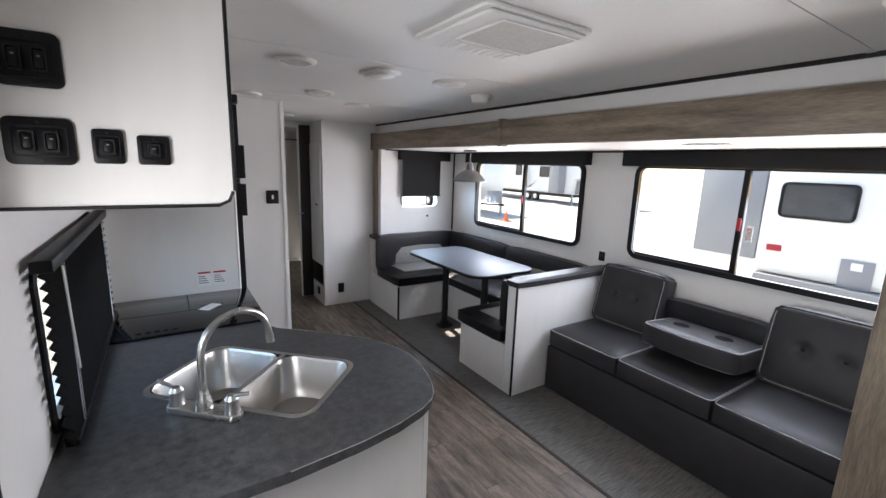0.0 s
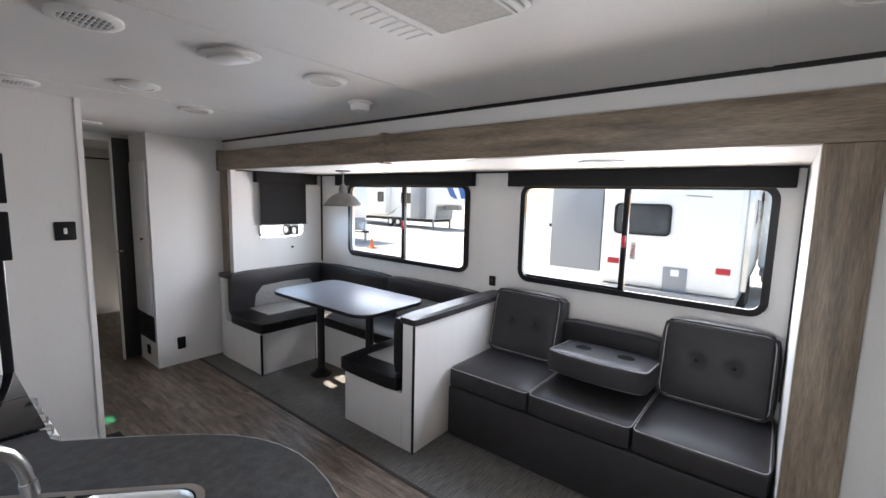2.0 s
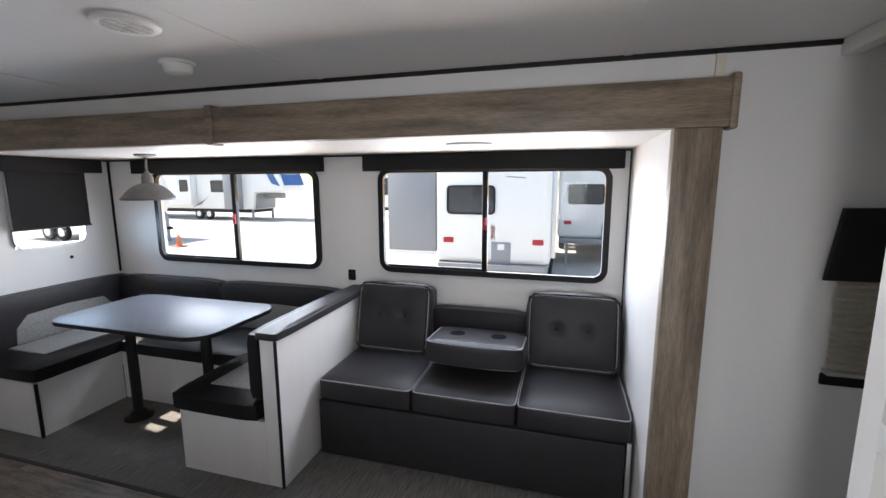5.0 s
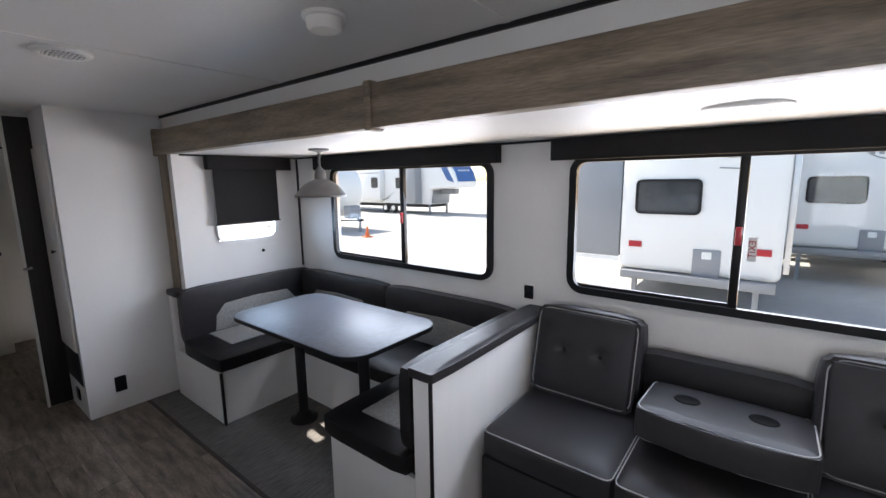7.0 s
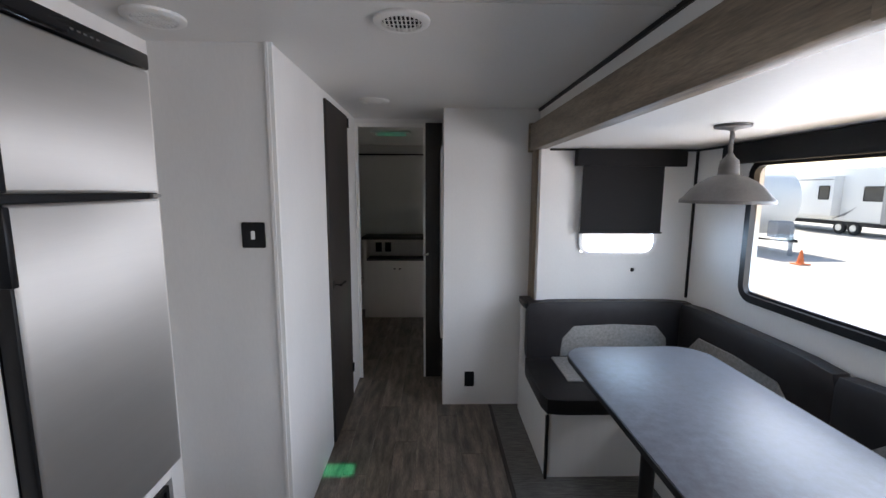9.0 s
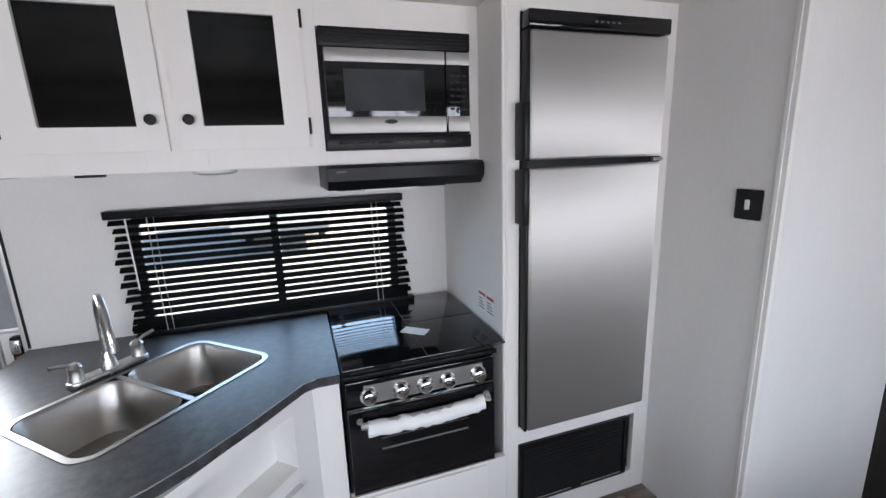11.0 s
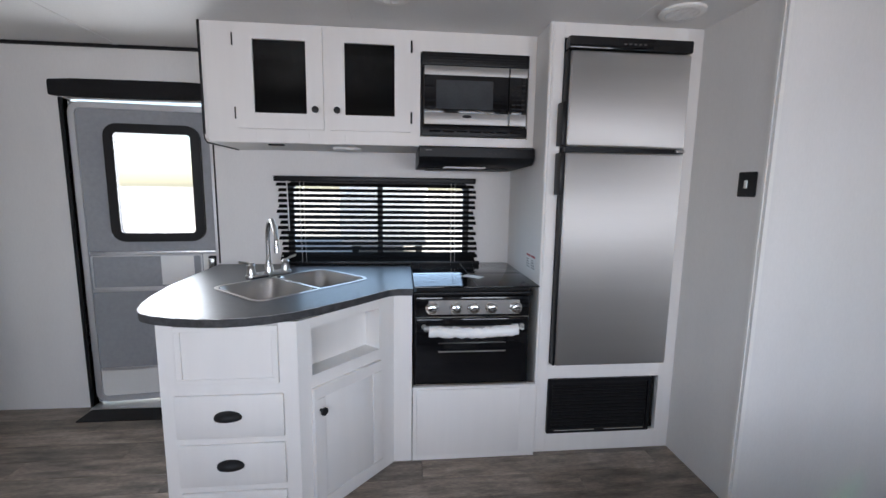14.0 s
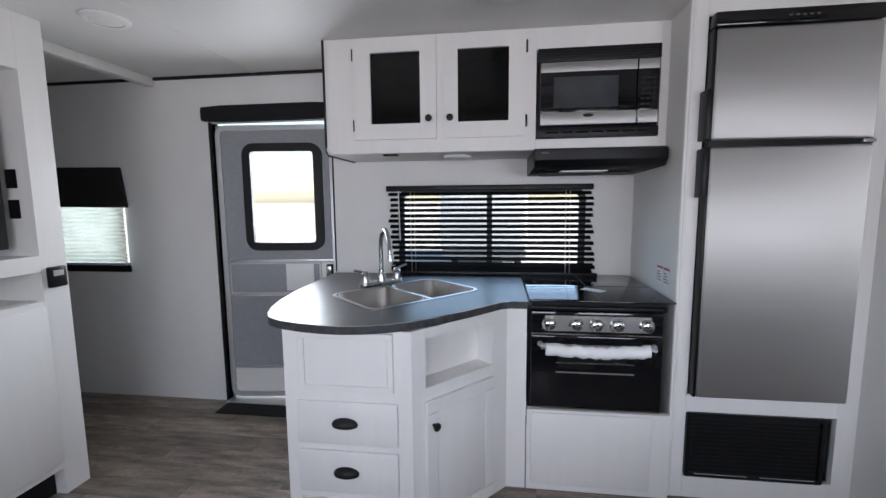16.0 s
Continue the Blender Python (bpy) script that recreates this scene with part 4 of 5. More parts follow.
part("inner_back", box(WX + 0.002, WX + 0.01, 1.22, 2.15, 1.475, H - 0.002), M_CAB, uc)
ul = thing("under_cabinet_light", "round white puck light under the upper cabinet", "light", (0.07, 1.80, 1.45))
part("lens", lathe([(0.07, 0), (0.066, -0.012), (0.04, -0.018), (0.001, -0.02)], (0.07, 1.80, 1.4548), 28), M_WHITEP, ul)
solid("cabinet_latch", box(0.19, 0.215, 1.46, 1.53, 1.447, 1.4548, 0.002), M_BLACKM, "small black sensor under the upper cabinet", "sensor")

mw = thing("microwave", "stainless and black microwave built into the upper cabinet", "microwave", (0.1, 2.41, 1.5))
part("case", box(WX + 0.02, 0.245, 2.163, 2.660, 1.503, 1.872), M_BLACK, mw)
part("trim_top", box(0.246, 0.272, 2.163, 2.660, 1.815, 1.872, 0.003), M_BLACK, mw)
for i in range(4):
    part("vent_slot", box(0.2722, 0.2745, 2.18, 2.645, 1.825 + 0.011 * i, 1.829 + 0.011 * i), M_BLACKM, mw)
part("trim_bottom", box(0.246, 0.272, 2.163, 2.660, 1.503, 1.545, 0.003), M_BLACK, mw)
for i in range(7):
    part("vent_slot", box(0.2722, 0.2735, 2.20 + 0.063 * i, 2.25 + 0.063 * i, 1.520, 1.527), M_GLOSS, mw)
dm = part("door", box(0.246, 0.284, 2.172, 2.563, 1.548, 1.812, 0.004), M_GLOSS, mw)
part("band", box(0.2845, 0.290, 2.174, 2.562, 1.768, 1.808, 0.002), M_STEEL, dm)
part("band", box(0.2845, 0.292, 2.174, 2.562, 1.552, 1.604, 0.003), M_STEEL, dm)
part("window", box(0.2845, 0.286, 2.228, 2.49, 1.622, 1.748), M_RVGLASS, dm, "grey tinted window")
part("badge", turned(prism([(0.022 * math.cos(radians(a)), 0.007 * math.sin(radians(a))) for a in range(0, 360, 30)], 0, 0.002), at(0.2925, 2.37, 1.588) @ ON_X), M_BLACK, dm)
kp = part("control_panel", box(0.246, 0.284, 2.566, 2.652, 1.548, 1.812, 0.004), M_GLOSS, mw)
part("band", box(0.2845, 0.290, 2.568, 2.650, 1.768, 1.808, 0.002), M_STEEL, kp)
part("open_button", box(0.2845, 0.292, 2.57, 2.648, 1.552, 1.604, 0.003), M_STEEL, kp)
for r in range(6):
    for c in range(3):
        part("key", box(0.2845, 0.2855, 2.58 + 0.022 * c, 2.596 + 0.022 * c, 1.625 + 0.021 * r, 1.632 + 0.021 * r), M_BLACKM, kp)
hd = thing("range_hood", "black range hood below the microwave", "range hood", (0.1, 2.41, 1.4))
part("body", turned(prism([(WX + 0.002, 1.454), (0.30, 1.454), (0.315, 1.445), (0.315, 1.405), (0.285, 1.375), (WX + 0.002, 1.362)], 2.15, 2.69, 0.003), Matrix(((1, 0, 0, 0), (0, 0, 1, 0), (0, 1, 0, 0), (0, 0, 0, 1)))), M_BLACK, hd)
part("lamp_lens", box(0.10, 0.20, 2.28, 2.48, 1.361, 1.366), M_PAPER, hd)
part("filter", box(-0.08, 0.09, 2.2, 2.62, 1.357, 1.363), M_BLACKM, hd)
for y in (2.47, 2.50, 2.53):
    part("button", box(0.3152, 0.318, y, y + 0.014, 1.422, 1.430), M_BLACKM, hd)
part("badge", box(0.3152, 0.3165, 2.18, 2.21, 1.432, 1.436), M_GREYMETAL, hd)

# fridge and its cabinet
fcab = thing("fridge_cabinet", "white tall cabinet housing the refrigerator", "tall cabinet", (0.15, 3.05, 0))
part("side_panel", box(WX + 0.001, 0.434, 2.70, 2.718, 0.001, H - 0.001), M_CAB, fcab)
fb = None
for b in ((2.7185, 2.762, 0.001, H - 0.001), (3.318, 3.389, 0.001, H - 0.001), (2.7625, 3.3175, 1.902, H - 0.001), (2.7625, 3.3175, 0.375, 0.448), (2.7625, 3.3175, 0.001, 0.095)):
    fb = box(0.41, 0.434, *b, bm=fb)
part("face_frame", fb, M_CAB, fcab)
part("edge_bead", tube([(0.434, 2.704, 0.01), (0.434, 2.704, H - 0.01)], 0.008, 8), M_CAB, fcab)
fg = thing("refrigerator", "brushed stainless steel two-door refrigerator", "refrigerator", (0.2, 3.04, 0.45))
part("case", box(WX + 0.01, 0.435, 2.764, 3.314, 0.452, 1.90), M_BLACK, fg)
part("control_strip", box(0.436, 0.486, 2.764, 3.314, 1.846, 1.898, 0.008), M_GLOSS, fg)
for i in range(5):
    part("indicator", box(0.4862, 0.487, 3.00 + 0.022 * i, 3.012 + 0.022 * i, 1.868, 1.873), M_GREYMETAL, fg)
for nm, z0, z1 in (("freezer_door", 1.447, 1.842), ("fridge_door", 0.456, 1.425)):
    d = part(nm, box(0.4365, 0.482, 2.776, 3.312, z0, z1, 0.010, 3), M_STEEL, fg)
    part("door_edge", box(0.4368, 0.478, 2.764, 2.775, z0, z1, 0.003), M_BLACK, d)
    hz = (1.45, 1.63) if nm == "freezer_door" else (1.24, 1.42)
    part("handle", box(0.4355, 0.502, 2.744, 2.7635, *hz, 0.004), M_BLACK, d)
part("door_gap", box(0.436, 0.475, 2.770, 3.312, 1.426, 1.446), M_BLACK, fg)
part("hinge", box(0.476, 0.49, 3.27, 3.312, 1.43, 1.442, 0.002), M_NICKEL, fg)
vt = thing("vent_grille", "black louvred furnace vent below the refrigerator", "vent", (0.43, 3.02, 0.1))
part("frame", turned(ring(0.515, 0.275, 0.008, 0.016, 0.012), at(0.4345, 3.02, 0.2375) @ ON_X), M_BLACK, vt)
part("backing", box(0.4345, 0.4365, 2.78, 3.26, 0.115, 0.36), M_BLACKM, vt)
for i in range(13):
    part("slat", turned(box(-0.006, 0.006, -0.235, 0.235, -0.0012, 0.0012), at(0.442, 3.02, 0.128 + 0.0175 * i) @ Matrix.Rotation(radians(40), 4, "Y")), M_BLACK, vt)
for y in (2.9, 3.15):
    part("catch", box(0.447, 0.449, y - 0.1, y + 0.1, 0.114, 0.117), M_PIPE, vt)

# ---- entry door ----
jb = thing("door_1_frame", "black rubber edged frame of the entry door", "door frame", (-0.195, 0.655, 0), kind="structure")
part("jamb", box(-0.22, -0.153, 0.319, 0.335, 0, 1.70, 0.003), M_BLACK, jb)
part("jamb", box(-0.22, -0.1645, 1.0455, 1.055, 0, 1.70, 0.001), M_ALU, jb)
part("head_cover", puffed(-0.164, -0.125, 0.295, 1.09, 1.70, 1.785, 0.015, 0.003), M_SHADE, jb, "black padded header")
part("threshold", box(-0.225, -0.125, 0.335, 1.045, -0.006, 0.012, 0.003), M_ALU, jb)
dd = thing("door_1", "grey entry door with a framed window, slightly ajar", "door", kind="structure")
DM = at(-0.195, 0.337, 0.02) @ Matrix.Rotation(radians(6), 4, "Z")    # local y along the door, x inward
pieces = [("slab", box(-0.03, 0, 0.0, 0.15, 0, 1.665), M_GREYP), ("slab", box(-0.03, 0, 0.60, 0.702, 0, 1.665), M_GREYP), ("slab", box(-0.03, 0, 0.15, 0.60, 0, 0.955), M_GREYP), ("slab", box(-0.03, 0, 0.15, 0.60, 1.53, 1.665), M_GREYP)]
for nm, bm, mt in pieces:
    part(nm, turned(bm, DM), mt, dd)
part("edge_frame", turned(turned(ring(0.704, 1.667, 0.06, 0.03, 0.012), at(0.0005, 0.351, 0.8325) @ ON_X), DM), M_ALU, dd)
part("window_frame", turned(turned(ring(0.47, 0.635, 0.07, 0.048, 0.025), at(0.0005, 0.392, 1.243) @ ON_X), DM), M_BLACKM, dd)
part("pane", turned(box(-0.018, -0.014, 0.15, 0.60, 0.955, 1.53), DM), G_FROST, dd).visible_shadow = False
for z in (0.86, 0.65, 0.19):
    part("cross_bar", turned(box(0.0005, 0.006, 0.031, 0.672, z - 0.008, z + 0.008, 0.001), DM), M_ALU, dd)
part("lower_panel", turned(box(0.0005, 0.003, 0.031, 0.672, 0.031, 0.181), DM), M_WHITEP, dd)
part("upper_panel", turned(box(0.0005, 0.003, 0.60, 0.672, 0.66, 0.85), DM), M_WHITEP, dd)
part("panel_frame", turned(turned(ring(0.56, 0.19, 0.01, 0.008, 0.006), at(0.0008, 0.315, 0.754) @ ON_X), DM), M_ALU, dd)
part("notice", turned(box(0.0005, 0.003, 0.38, 0.55, 0.675, 0.84), DM), M_PAPER, dd, "taped white notice sheet")
lk = part("latch", turned(box(0.0035, 0.035, 0.635, 0.705, 0.72, 0.84, 0.008), DM), M_BLACK, dd)
part("bolt", turned(box(0.0355, 0.042, 0.645, 0.68, 0.74, 0.765, 0.002), DM), M_RED, lk)
part("lever", turned(box(0.0355, 0.05, 0.64, 0.67, 0.775, 0.83, 0.004), DM), M_NICKEL, lk)
solid("door_mat", box(-0.145, 0.0, 0.345, 0.995, -0.0055, 0.006, 0.003), M_SHADE, "dark step mat inside the entry door", "mat")
solid("edge_moulding", box(WX, WX + 0.005, 1.060, 1.068, 0.83, 1.70, 0.001), M_BLACKM, "thin black upright moulding beside the entry door", "trim", "structure")

# ---- ceiling fixtures ----
ac = thing("air_conditioner", "white ceiling air conditioner cover with grille", "air conditioner", (1.025, 1.225, H))
part("shroud", turned(prism(round_rect(0.40, 0.40, 0.03, 5), -0.012, -0.0005, 0.004), at(1.025, 1.225, H)), M_CEIL, ac)
part("cover", turned(prism(round_rect(0.372, 0.374, 0.02, 5), -0.024, -0.0125, 0.006, seg=3), at(1.025, 1.225, H)), M_CEIL, ac)
part("intake_frame", turned(ring(0.30, 0.23, 0.01, 0.008, 0.004), at(1.05, 1.172, H - 0.0285)), M_CEIL, ac)
part("intake_mesh", box(0.91, 1.19, 1.067, 1.279, H - 0.0262, H - 0.0243), M_MESH, ac, "fine grey-white intake mesh")
for i in range(9):
    part("louvre", box(0.91 + 0.032 * i, 0.932 + 0.032 * i, 1.309, 1.389, H - 0.0275, H - 0.0243, 0.0008), M_CEIL, ac)


def puck(x, y, z, r, label):
    p = thing("ceiling_light", label, "ceiling light", (x, y, z), "ceiling lights")
    part("trim_ring", lathe([(r, -0.0005), (r, -0.007), (r * 0.93, -0.012), (r * 0.72, -0.013), (r * 0.70, -0.010)], (x, y, z), 36, caps=False), M_WHITEP, p)
    part("lens", lathe([(r * 0.69, -0.0095), (r * 0.45, -0.016), (0.001, -0.019)], (x, y, z), 36), M_WHITEP, p)
    return p


def vent(x, y, z, r, label):
    p = thing("ceiling_vent", label, "ceiling vent", (x, y, z), "ceiling vents")
    part("ring", lathe([(r, -0.0005), (r, -0.008), (r * 0.9, -0.014), (r * 0.72, -0.013), (r * 0.7, -0.006)], (x, y, z), 36, caps=False), M_WHITEP, p)
    part("backing", lathe([(r * 0.69, -0.004), (0.001, -0.0042)], (x, y, z), 36), M_SHADE, p)
    for i in range(-4, 5):
        d = i * r * 0.15
        h = math.sqrt(max(0, (r * 0.69) ** 2 - d * d))
        part("slat", box(x + d - 0.0022, x + d + 0.0022, y - h, y + h, z - 0.013, z - 0.0055), M_WHITEP, p)
    for j in (-1, 0, 1):
        d = j * r * 0.36
        h = math.sqrt(max(0, (r * 0.69) ** 2 - d * d))
        part("bar", box(x - h, x + h, y + d - 0.0022, y + d + 0.0022, z - 0.0145, z - 0.0135), M_WHITEP, p)
    return p


puck(0.94, 2.78, H, 0.085, "round white ceiling light, switched off")
puck(1.09, 4.35, H, 0.085, "round white ceiling light in the hall, switched off")
puck(0.60, 0.45, H, 0.085, "round white ceiling light by the entry, switched off")
puck(1.57, 0.40, H, 0.085, "round white ceiling light near the sofa, switched off")
puck(2.45, 1.27, SC, 0.112, "round white ceiling light above the sofa, switched off")
vent(0.61, 2.03, H, 0.085, "round white ceiling air vent above the worktop")
vent(1.36, 2.015, H, 0.085, "round white ceiling air vent")
vent(1.33, 3.17, H, 0.085, "round white ceiling air vent")
vent(0.60, 3.17, H, 0.085, "round white ceiling air vent by the refrigerator")
ol = thing("ceiling_light", "long white two-lens ceiling light, switched off", "ceiling light", (0.98, 2.012, H))
part("base", turned(prism(round_rect(0.13, 0.20, 0.05, 6), -0.012, -0.0005, 0.004), at(0.98, 2.012, H) @ Matrix.Rotation(radians(20), 4, "Z")), M_WHITEP, ol)
part("lens", turned(prism(round_rect(0.09, 0.15, 0.04, 6), -0.024, -0.0125, 0.005), at(0.98, 2.012, H) @ Matrix.Rotation(radians(20), 4, "Z")), M_WHITEP, ol)
sd = thing("smoke_detector", "white round smoke detector on the ceiling", "detector", (1.71, 2.215, H))
part("base", lathe([(0.06, -0.0005), (0.06, -0.010), (0.054, -0.012)], (1.71, 2.215, H)), M_WHITEP, sd)
part("body", lathe([(0.050, -0.0125), (0.048, -0.034), (0.04, -0.042), (0.001, -0.043)], (1.71, 2.215, H)), M_WHITEP, sd)

# ---- divider unit between living area and bedroom ----
dv = thing("tv_divider", "white divider cabinet with a recessed television niche", "cabinet", (1.03, 0.1, 0))
FY = 0.17
for nm, b in zip(("side", "side", "top_panel", "shelf", "lower_panel", "niche_back", "niche_back"), ((0.615, 0.72, -0.12, FY, 0.001, H - 0.001), (1.401, 1.466, -0.12, FY, 0.001, H - 0.001), (0.7205, 1.4005, -0.12, FY, 1.75, H - 0.001), (0.7205, 1.4005, -0.12, FY, 0.965, 1.03),
          (0.7205, 1.4005, -0.12, FY, 0.12, 0.845), (0.7205, 1.4005, -0.12, -0.08, 0.8455, 0.9645), (0.7205, 1.4005, -0.12, -0.05, 1.0305, 1.7495))):
    part(nm, box(*b), M_CAB, dv)
part("toe_recess", box(0.7205, 1.4005, 0.0, 0.12, 0.001, 0.118), M_BLACK, dv)
part("face_frame", box(0.72, 1.40, FY + 0.0005, FY + 0.010, 0.15, 0.82, 0.003), M_CAB, dv)
part("air_slot", box(0.78, 1.34, FY + 0.0005, FY + 0.003, 1.85, 1.875), M_BLACK, dv)
for z in (1.30, 1.18):
    part("socket", box(0.7205, 0.725, 0.06, 0.11, z, z + 0.075, 0.002), M_BLACK, dv)
tv = thing("television", "black flat television in the divider niche", "television", (1.05, 0.0, 1.05))
part("screen", box(0.76, 1.36, 0.06, 0.09, 1.06, 1.72, 0.006), M_GLOSS, tv)
part("bracket", box(1.0, 1.1, -0.0495, 0.0595, 1.3, 1.45), M_BLACKM, tv)
au = thing("control_unit", "dark control unit with a small lit display on the divider", "control panel", (0.668, FY, 0.93))
part("case", box(0.632, 0.704, FY + 0.0005, FY + 0.018, 0.895, 0.98, 0.005), M_BLACK, au)
part("display", box(0.647, 0.689, FY + 0.0185, FY + 0.020, 0.942, 0.965), M_PIPE, au)
solid("header_beam", box(WX + 0.001, 0.614, -0.06, -0.01, 1.915, H - 0.001, 0.003), M_CAB, "white ceiling track header across the bedroom passage", "header")
solid("header_beam", box(1.467, EX - 0.001, -0.06, -0.01, 1.915, H - 0.001, 0.003), M_CAB, "white ceiling track header across the bedroom passage", "header")


def bedroom_window(x, y0, y1, z0, z1, side, label):
    w = thing("bedroom_shade", label, "shade", (x, (y0 + y1) / 2, z0))
    n = 16
    pts = []
    for i in range(n * 2 + 1):
        z = z0 + (z1 - z0) * i / (2 * n)
        pts.append((x + side * (0.018 + (0.012 if i % 2 else 0.0)), z))
    one = bmesh.new()
    a = [one.verts.new((px, y0, pz)) for px, pz in pts]
    b = [one.verts.new((px, y1, pz)) for px, pz in pts]
    for i in range(len(a) - 1):
        one.faces.new((a[i], a[i + 1], b[i + 1], b[i]))
    bmesh.ops.solidify(one, geom=one.faces[:], thickness=0.001)
    part("pleats", one, M_PLEAT, w, "ivory pleated cloth", smooth=False)
    part("bottom_rail", box(min(x, x + side * 0.04), max(x, x + side * 0.04), y0, y1, z0 - 0.015, z0 - 0.001, 0.002), M_PIPE, w)
    part("sill_frame", box(min(x + side * 0.001, x + side * 0.015), max(x + side * 0.001, x + side * 0.015), y0 - 0.01, y1 + 0.005, z0 - 0.06, z0 - 0.016, 0.006), M_BLACK, w)
    part("valance", turned(prism([(y0 - 0.03, z1 - 0.03), (y1 + 0.05, z1 - 0.04), (y1 + 0.02, z1 + 0.20), (y0 - 0.03, z1 + 0.21)], 0.03, 0.06, 0.008), Matrix(((0, 0, side, x), (1, 0, 0, 0), (0, 1, 0, 0), (0, 0, 0, 1)))), M_SHADE, w, "black padded valance")
    return w


bedroom_window(WX, -0.85, -0.27, 0.87, 1.25, 1, "ivory pleated shade with a black valance on the bedroom window")
bedroom_window(EX, -0.60, -0.075, 0.875, 1.235, -1, "ivory pleated shade with a black valance on the bedroom window")

# ---- hall and bunk room ----
bd = thing("door_2", "dark brown bathroom door in the hall", "door", (0.84, 4.4, 0), kind="structure")
part("leaf", box(0.845, 0.872, 4.105, 4.665, 0.012, 1.925, 0.003), M_DKWOOD, bd)
part("handle", tube([(0.872, 4.155, 0.93), (0.915, 4.155, 0.93), (0.92, 4.24, 0.93)], 0.008, 8), M_BLACKM, bd)
part("rose", turned(lathe([(0.026, 0), (0.024, 0.007), (0.01, 0.009)], (0, 0, 0), 18), at(0.872, 4.155, 0.93) @ Matrix.Rotation(radians(90), 4, "Y")), M_BLACKM, bd)
for z in (0.2, 1.85):
    part("hinge", box(0.873, 0.882, 4.645, 4.667, z, z + 0.06, 0.002), M_BLACKM, bd)
df = thing("door_3_frame", "pale casing around the bunk room doorway", "door frame", (1.1, 4.99, 0), kind="structure")
part("casing", box(0.861, 0.885, 4.985, 4.999, 0, 1.93), M_WHITEP, df)
part("casing", box(0.886, 1.36, 4.985, 4.999, 1.905, 1.93), M_WHITEP, df)
od3 = thing("door_3", "dark bunk room door slid open beside the closet", "door", (1.40, 4.8, 0), kind="structure")
part("leaf", box(1.373, 1.4935, 4.972, 4.998, 0.012, 1.935, 0.002), M_DKWOOD, od3)
part("edge_strip", box(1.358, 1.3725, 4.968, 4.9985, 0.012, 1.935, 0.002), M_WHITEP, od3, "pale edge strip")
part("handle", tube([(1.39, 4.971, 0.98), (1.39, 4.935, 0.98), (1.35, 4.93, 0.98)], 0.008, 8), M_NICKEL, od3)
cd = thing("closet_door", "white closet door with a small black knob facing the hall", "closet door", (1.49, 4.78, 0.45))
part("leaf", box(1.480, 1.494, 4.60, 4.962, 0.455, 1.74, 0.003), M_CAB, cd)
part("knob", turned(lathe([(0.005, 0), (0.005, 0.01), (0.012, 0.014), (0.012, 0.02), (0.004, 0.022)], (0, 0, 0), 14), at(1.480, 4.70, 1.10) @ Matrix.Rotation(radians(-90), 4, "Y")), M_BLACKM, cd)
# no recess here: a thin black sheet paints the cubby's inner shade
solid("closet_cubby", box(1.490, 1.4945, 4.60, 4.962, 0.22, 0.44, 0.001), M_BLACKM, "flat panel painting the dark inside of an open cubby below the closet door", "cubby")
solid("wall_outlet", box(1.486, 1.4945, 4.73, 4.80, 0.085, 0.165, 0.002), M_BLACK, "black outlet near the floor on the closet side", "outlet")
solid("floor_vent", box(0.90, 0.99, 3.45, 3.66, 0.0, 0.005, 0.002), M_BLACKM, "black floor register in the hall", "vent")
ec = thing("bunk_room_cabinet", "white cabinet with dark top at the end of the bunk room", "cabinet", (1.0, 6.7, 0))
part("body", box(0.66, 1.40, 6.56, 6.899, 0.001, 0.66), M_CAB, ec)
part("upper_body", box(0.66, 1.40, 6.80, 6.899, 0.661, 0.90), M_CAB, ec)
part("side", box(0.66, 0.69, 6.56, 6.799, 0.661, 0.90), M_CAB, ec)
part("side", box(1.37, 1.40, 6.56, 6.799, 0.661, 0.90), M_CAB, ec)
part("shelf", box(0.69, 1.37, 6.55, 6.799, 0.661, 0.68), M_DKWOOD, ec)
part("top", box(0.64, 1.42, 6.54, 6.899, 0.901, 0.93, 0.003), M_DKWOOD, ec)
for x in (1.0, 1.06):
    part("knob", lathe([(0.001, -0.0), (0.012, 0.004), (0.012, 0.012), (0.001, 0.016)], (x, 6.55, 0.56), 12), M_BLACKM, ec)
for x in (0.76, 0.87):
    solid("outlet", box(x, x + 0.07, 6.79, 6.799, 0.73, 0.84, 0.002), M_BLACK, "black outlet in the cabinet niche", "outlet")
for z in (0.42, 1.18):
    bk = thing("bunk_bed", "bunk with a dark mattress along the bunk room wall", "bunk", (0.3, 5.8, z), group="bunks")
    part("platform", box(WX + 0.001, 0.66, 5.06, 6.53, z, z + 0.06), M_CAB, bk)
    part("mattress", puffed(WX + 0.005, 0.64, 5.08, 6.51, z + 0.061, z + 0.16, 0.03, 0.006), M_LEATHER_DK, bk)
sl2 = thing("skylight", "teal tinted roof vent in the bunk room ceiling", "skylight", (1.05, 5.78, H))
part("frame", turned(ring(0.36, 0.28, 0.03, 0.04, 0.015), at(1.05, 5.78, H - 0.0155)), M_WHITEP, sl2)
part("dome", box(0.91, 1.19, 5.68, 5.88, H + 0.081, H + 0.085), M_TEAL, sl2)
solid("trim_bunk", box(0.5, EX, 6.885, 6.899, 1.85, 1.865), M_BLACKM, "thin black moulding on the bunk room wall", "trim", "structure")

# ---- outside ----
G = -0.95
gb = bmesh.new()
gv = [gb.verts.new((x, y, G)) for x, y in ((-600, -600), (600, -600), (600, 600), (-600, 600))]
gb.faces.new(gv)
solid("ground", gb, M_CONCRETE, "sunlit pale concrete sales lot", "ground", "structure")


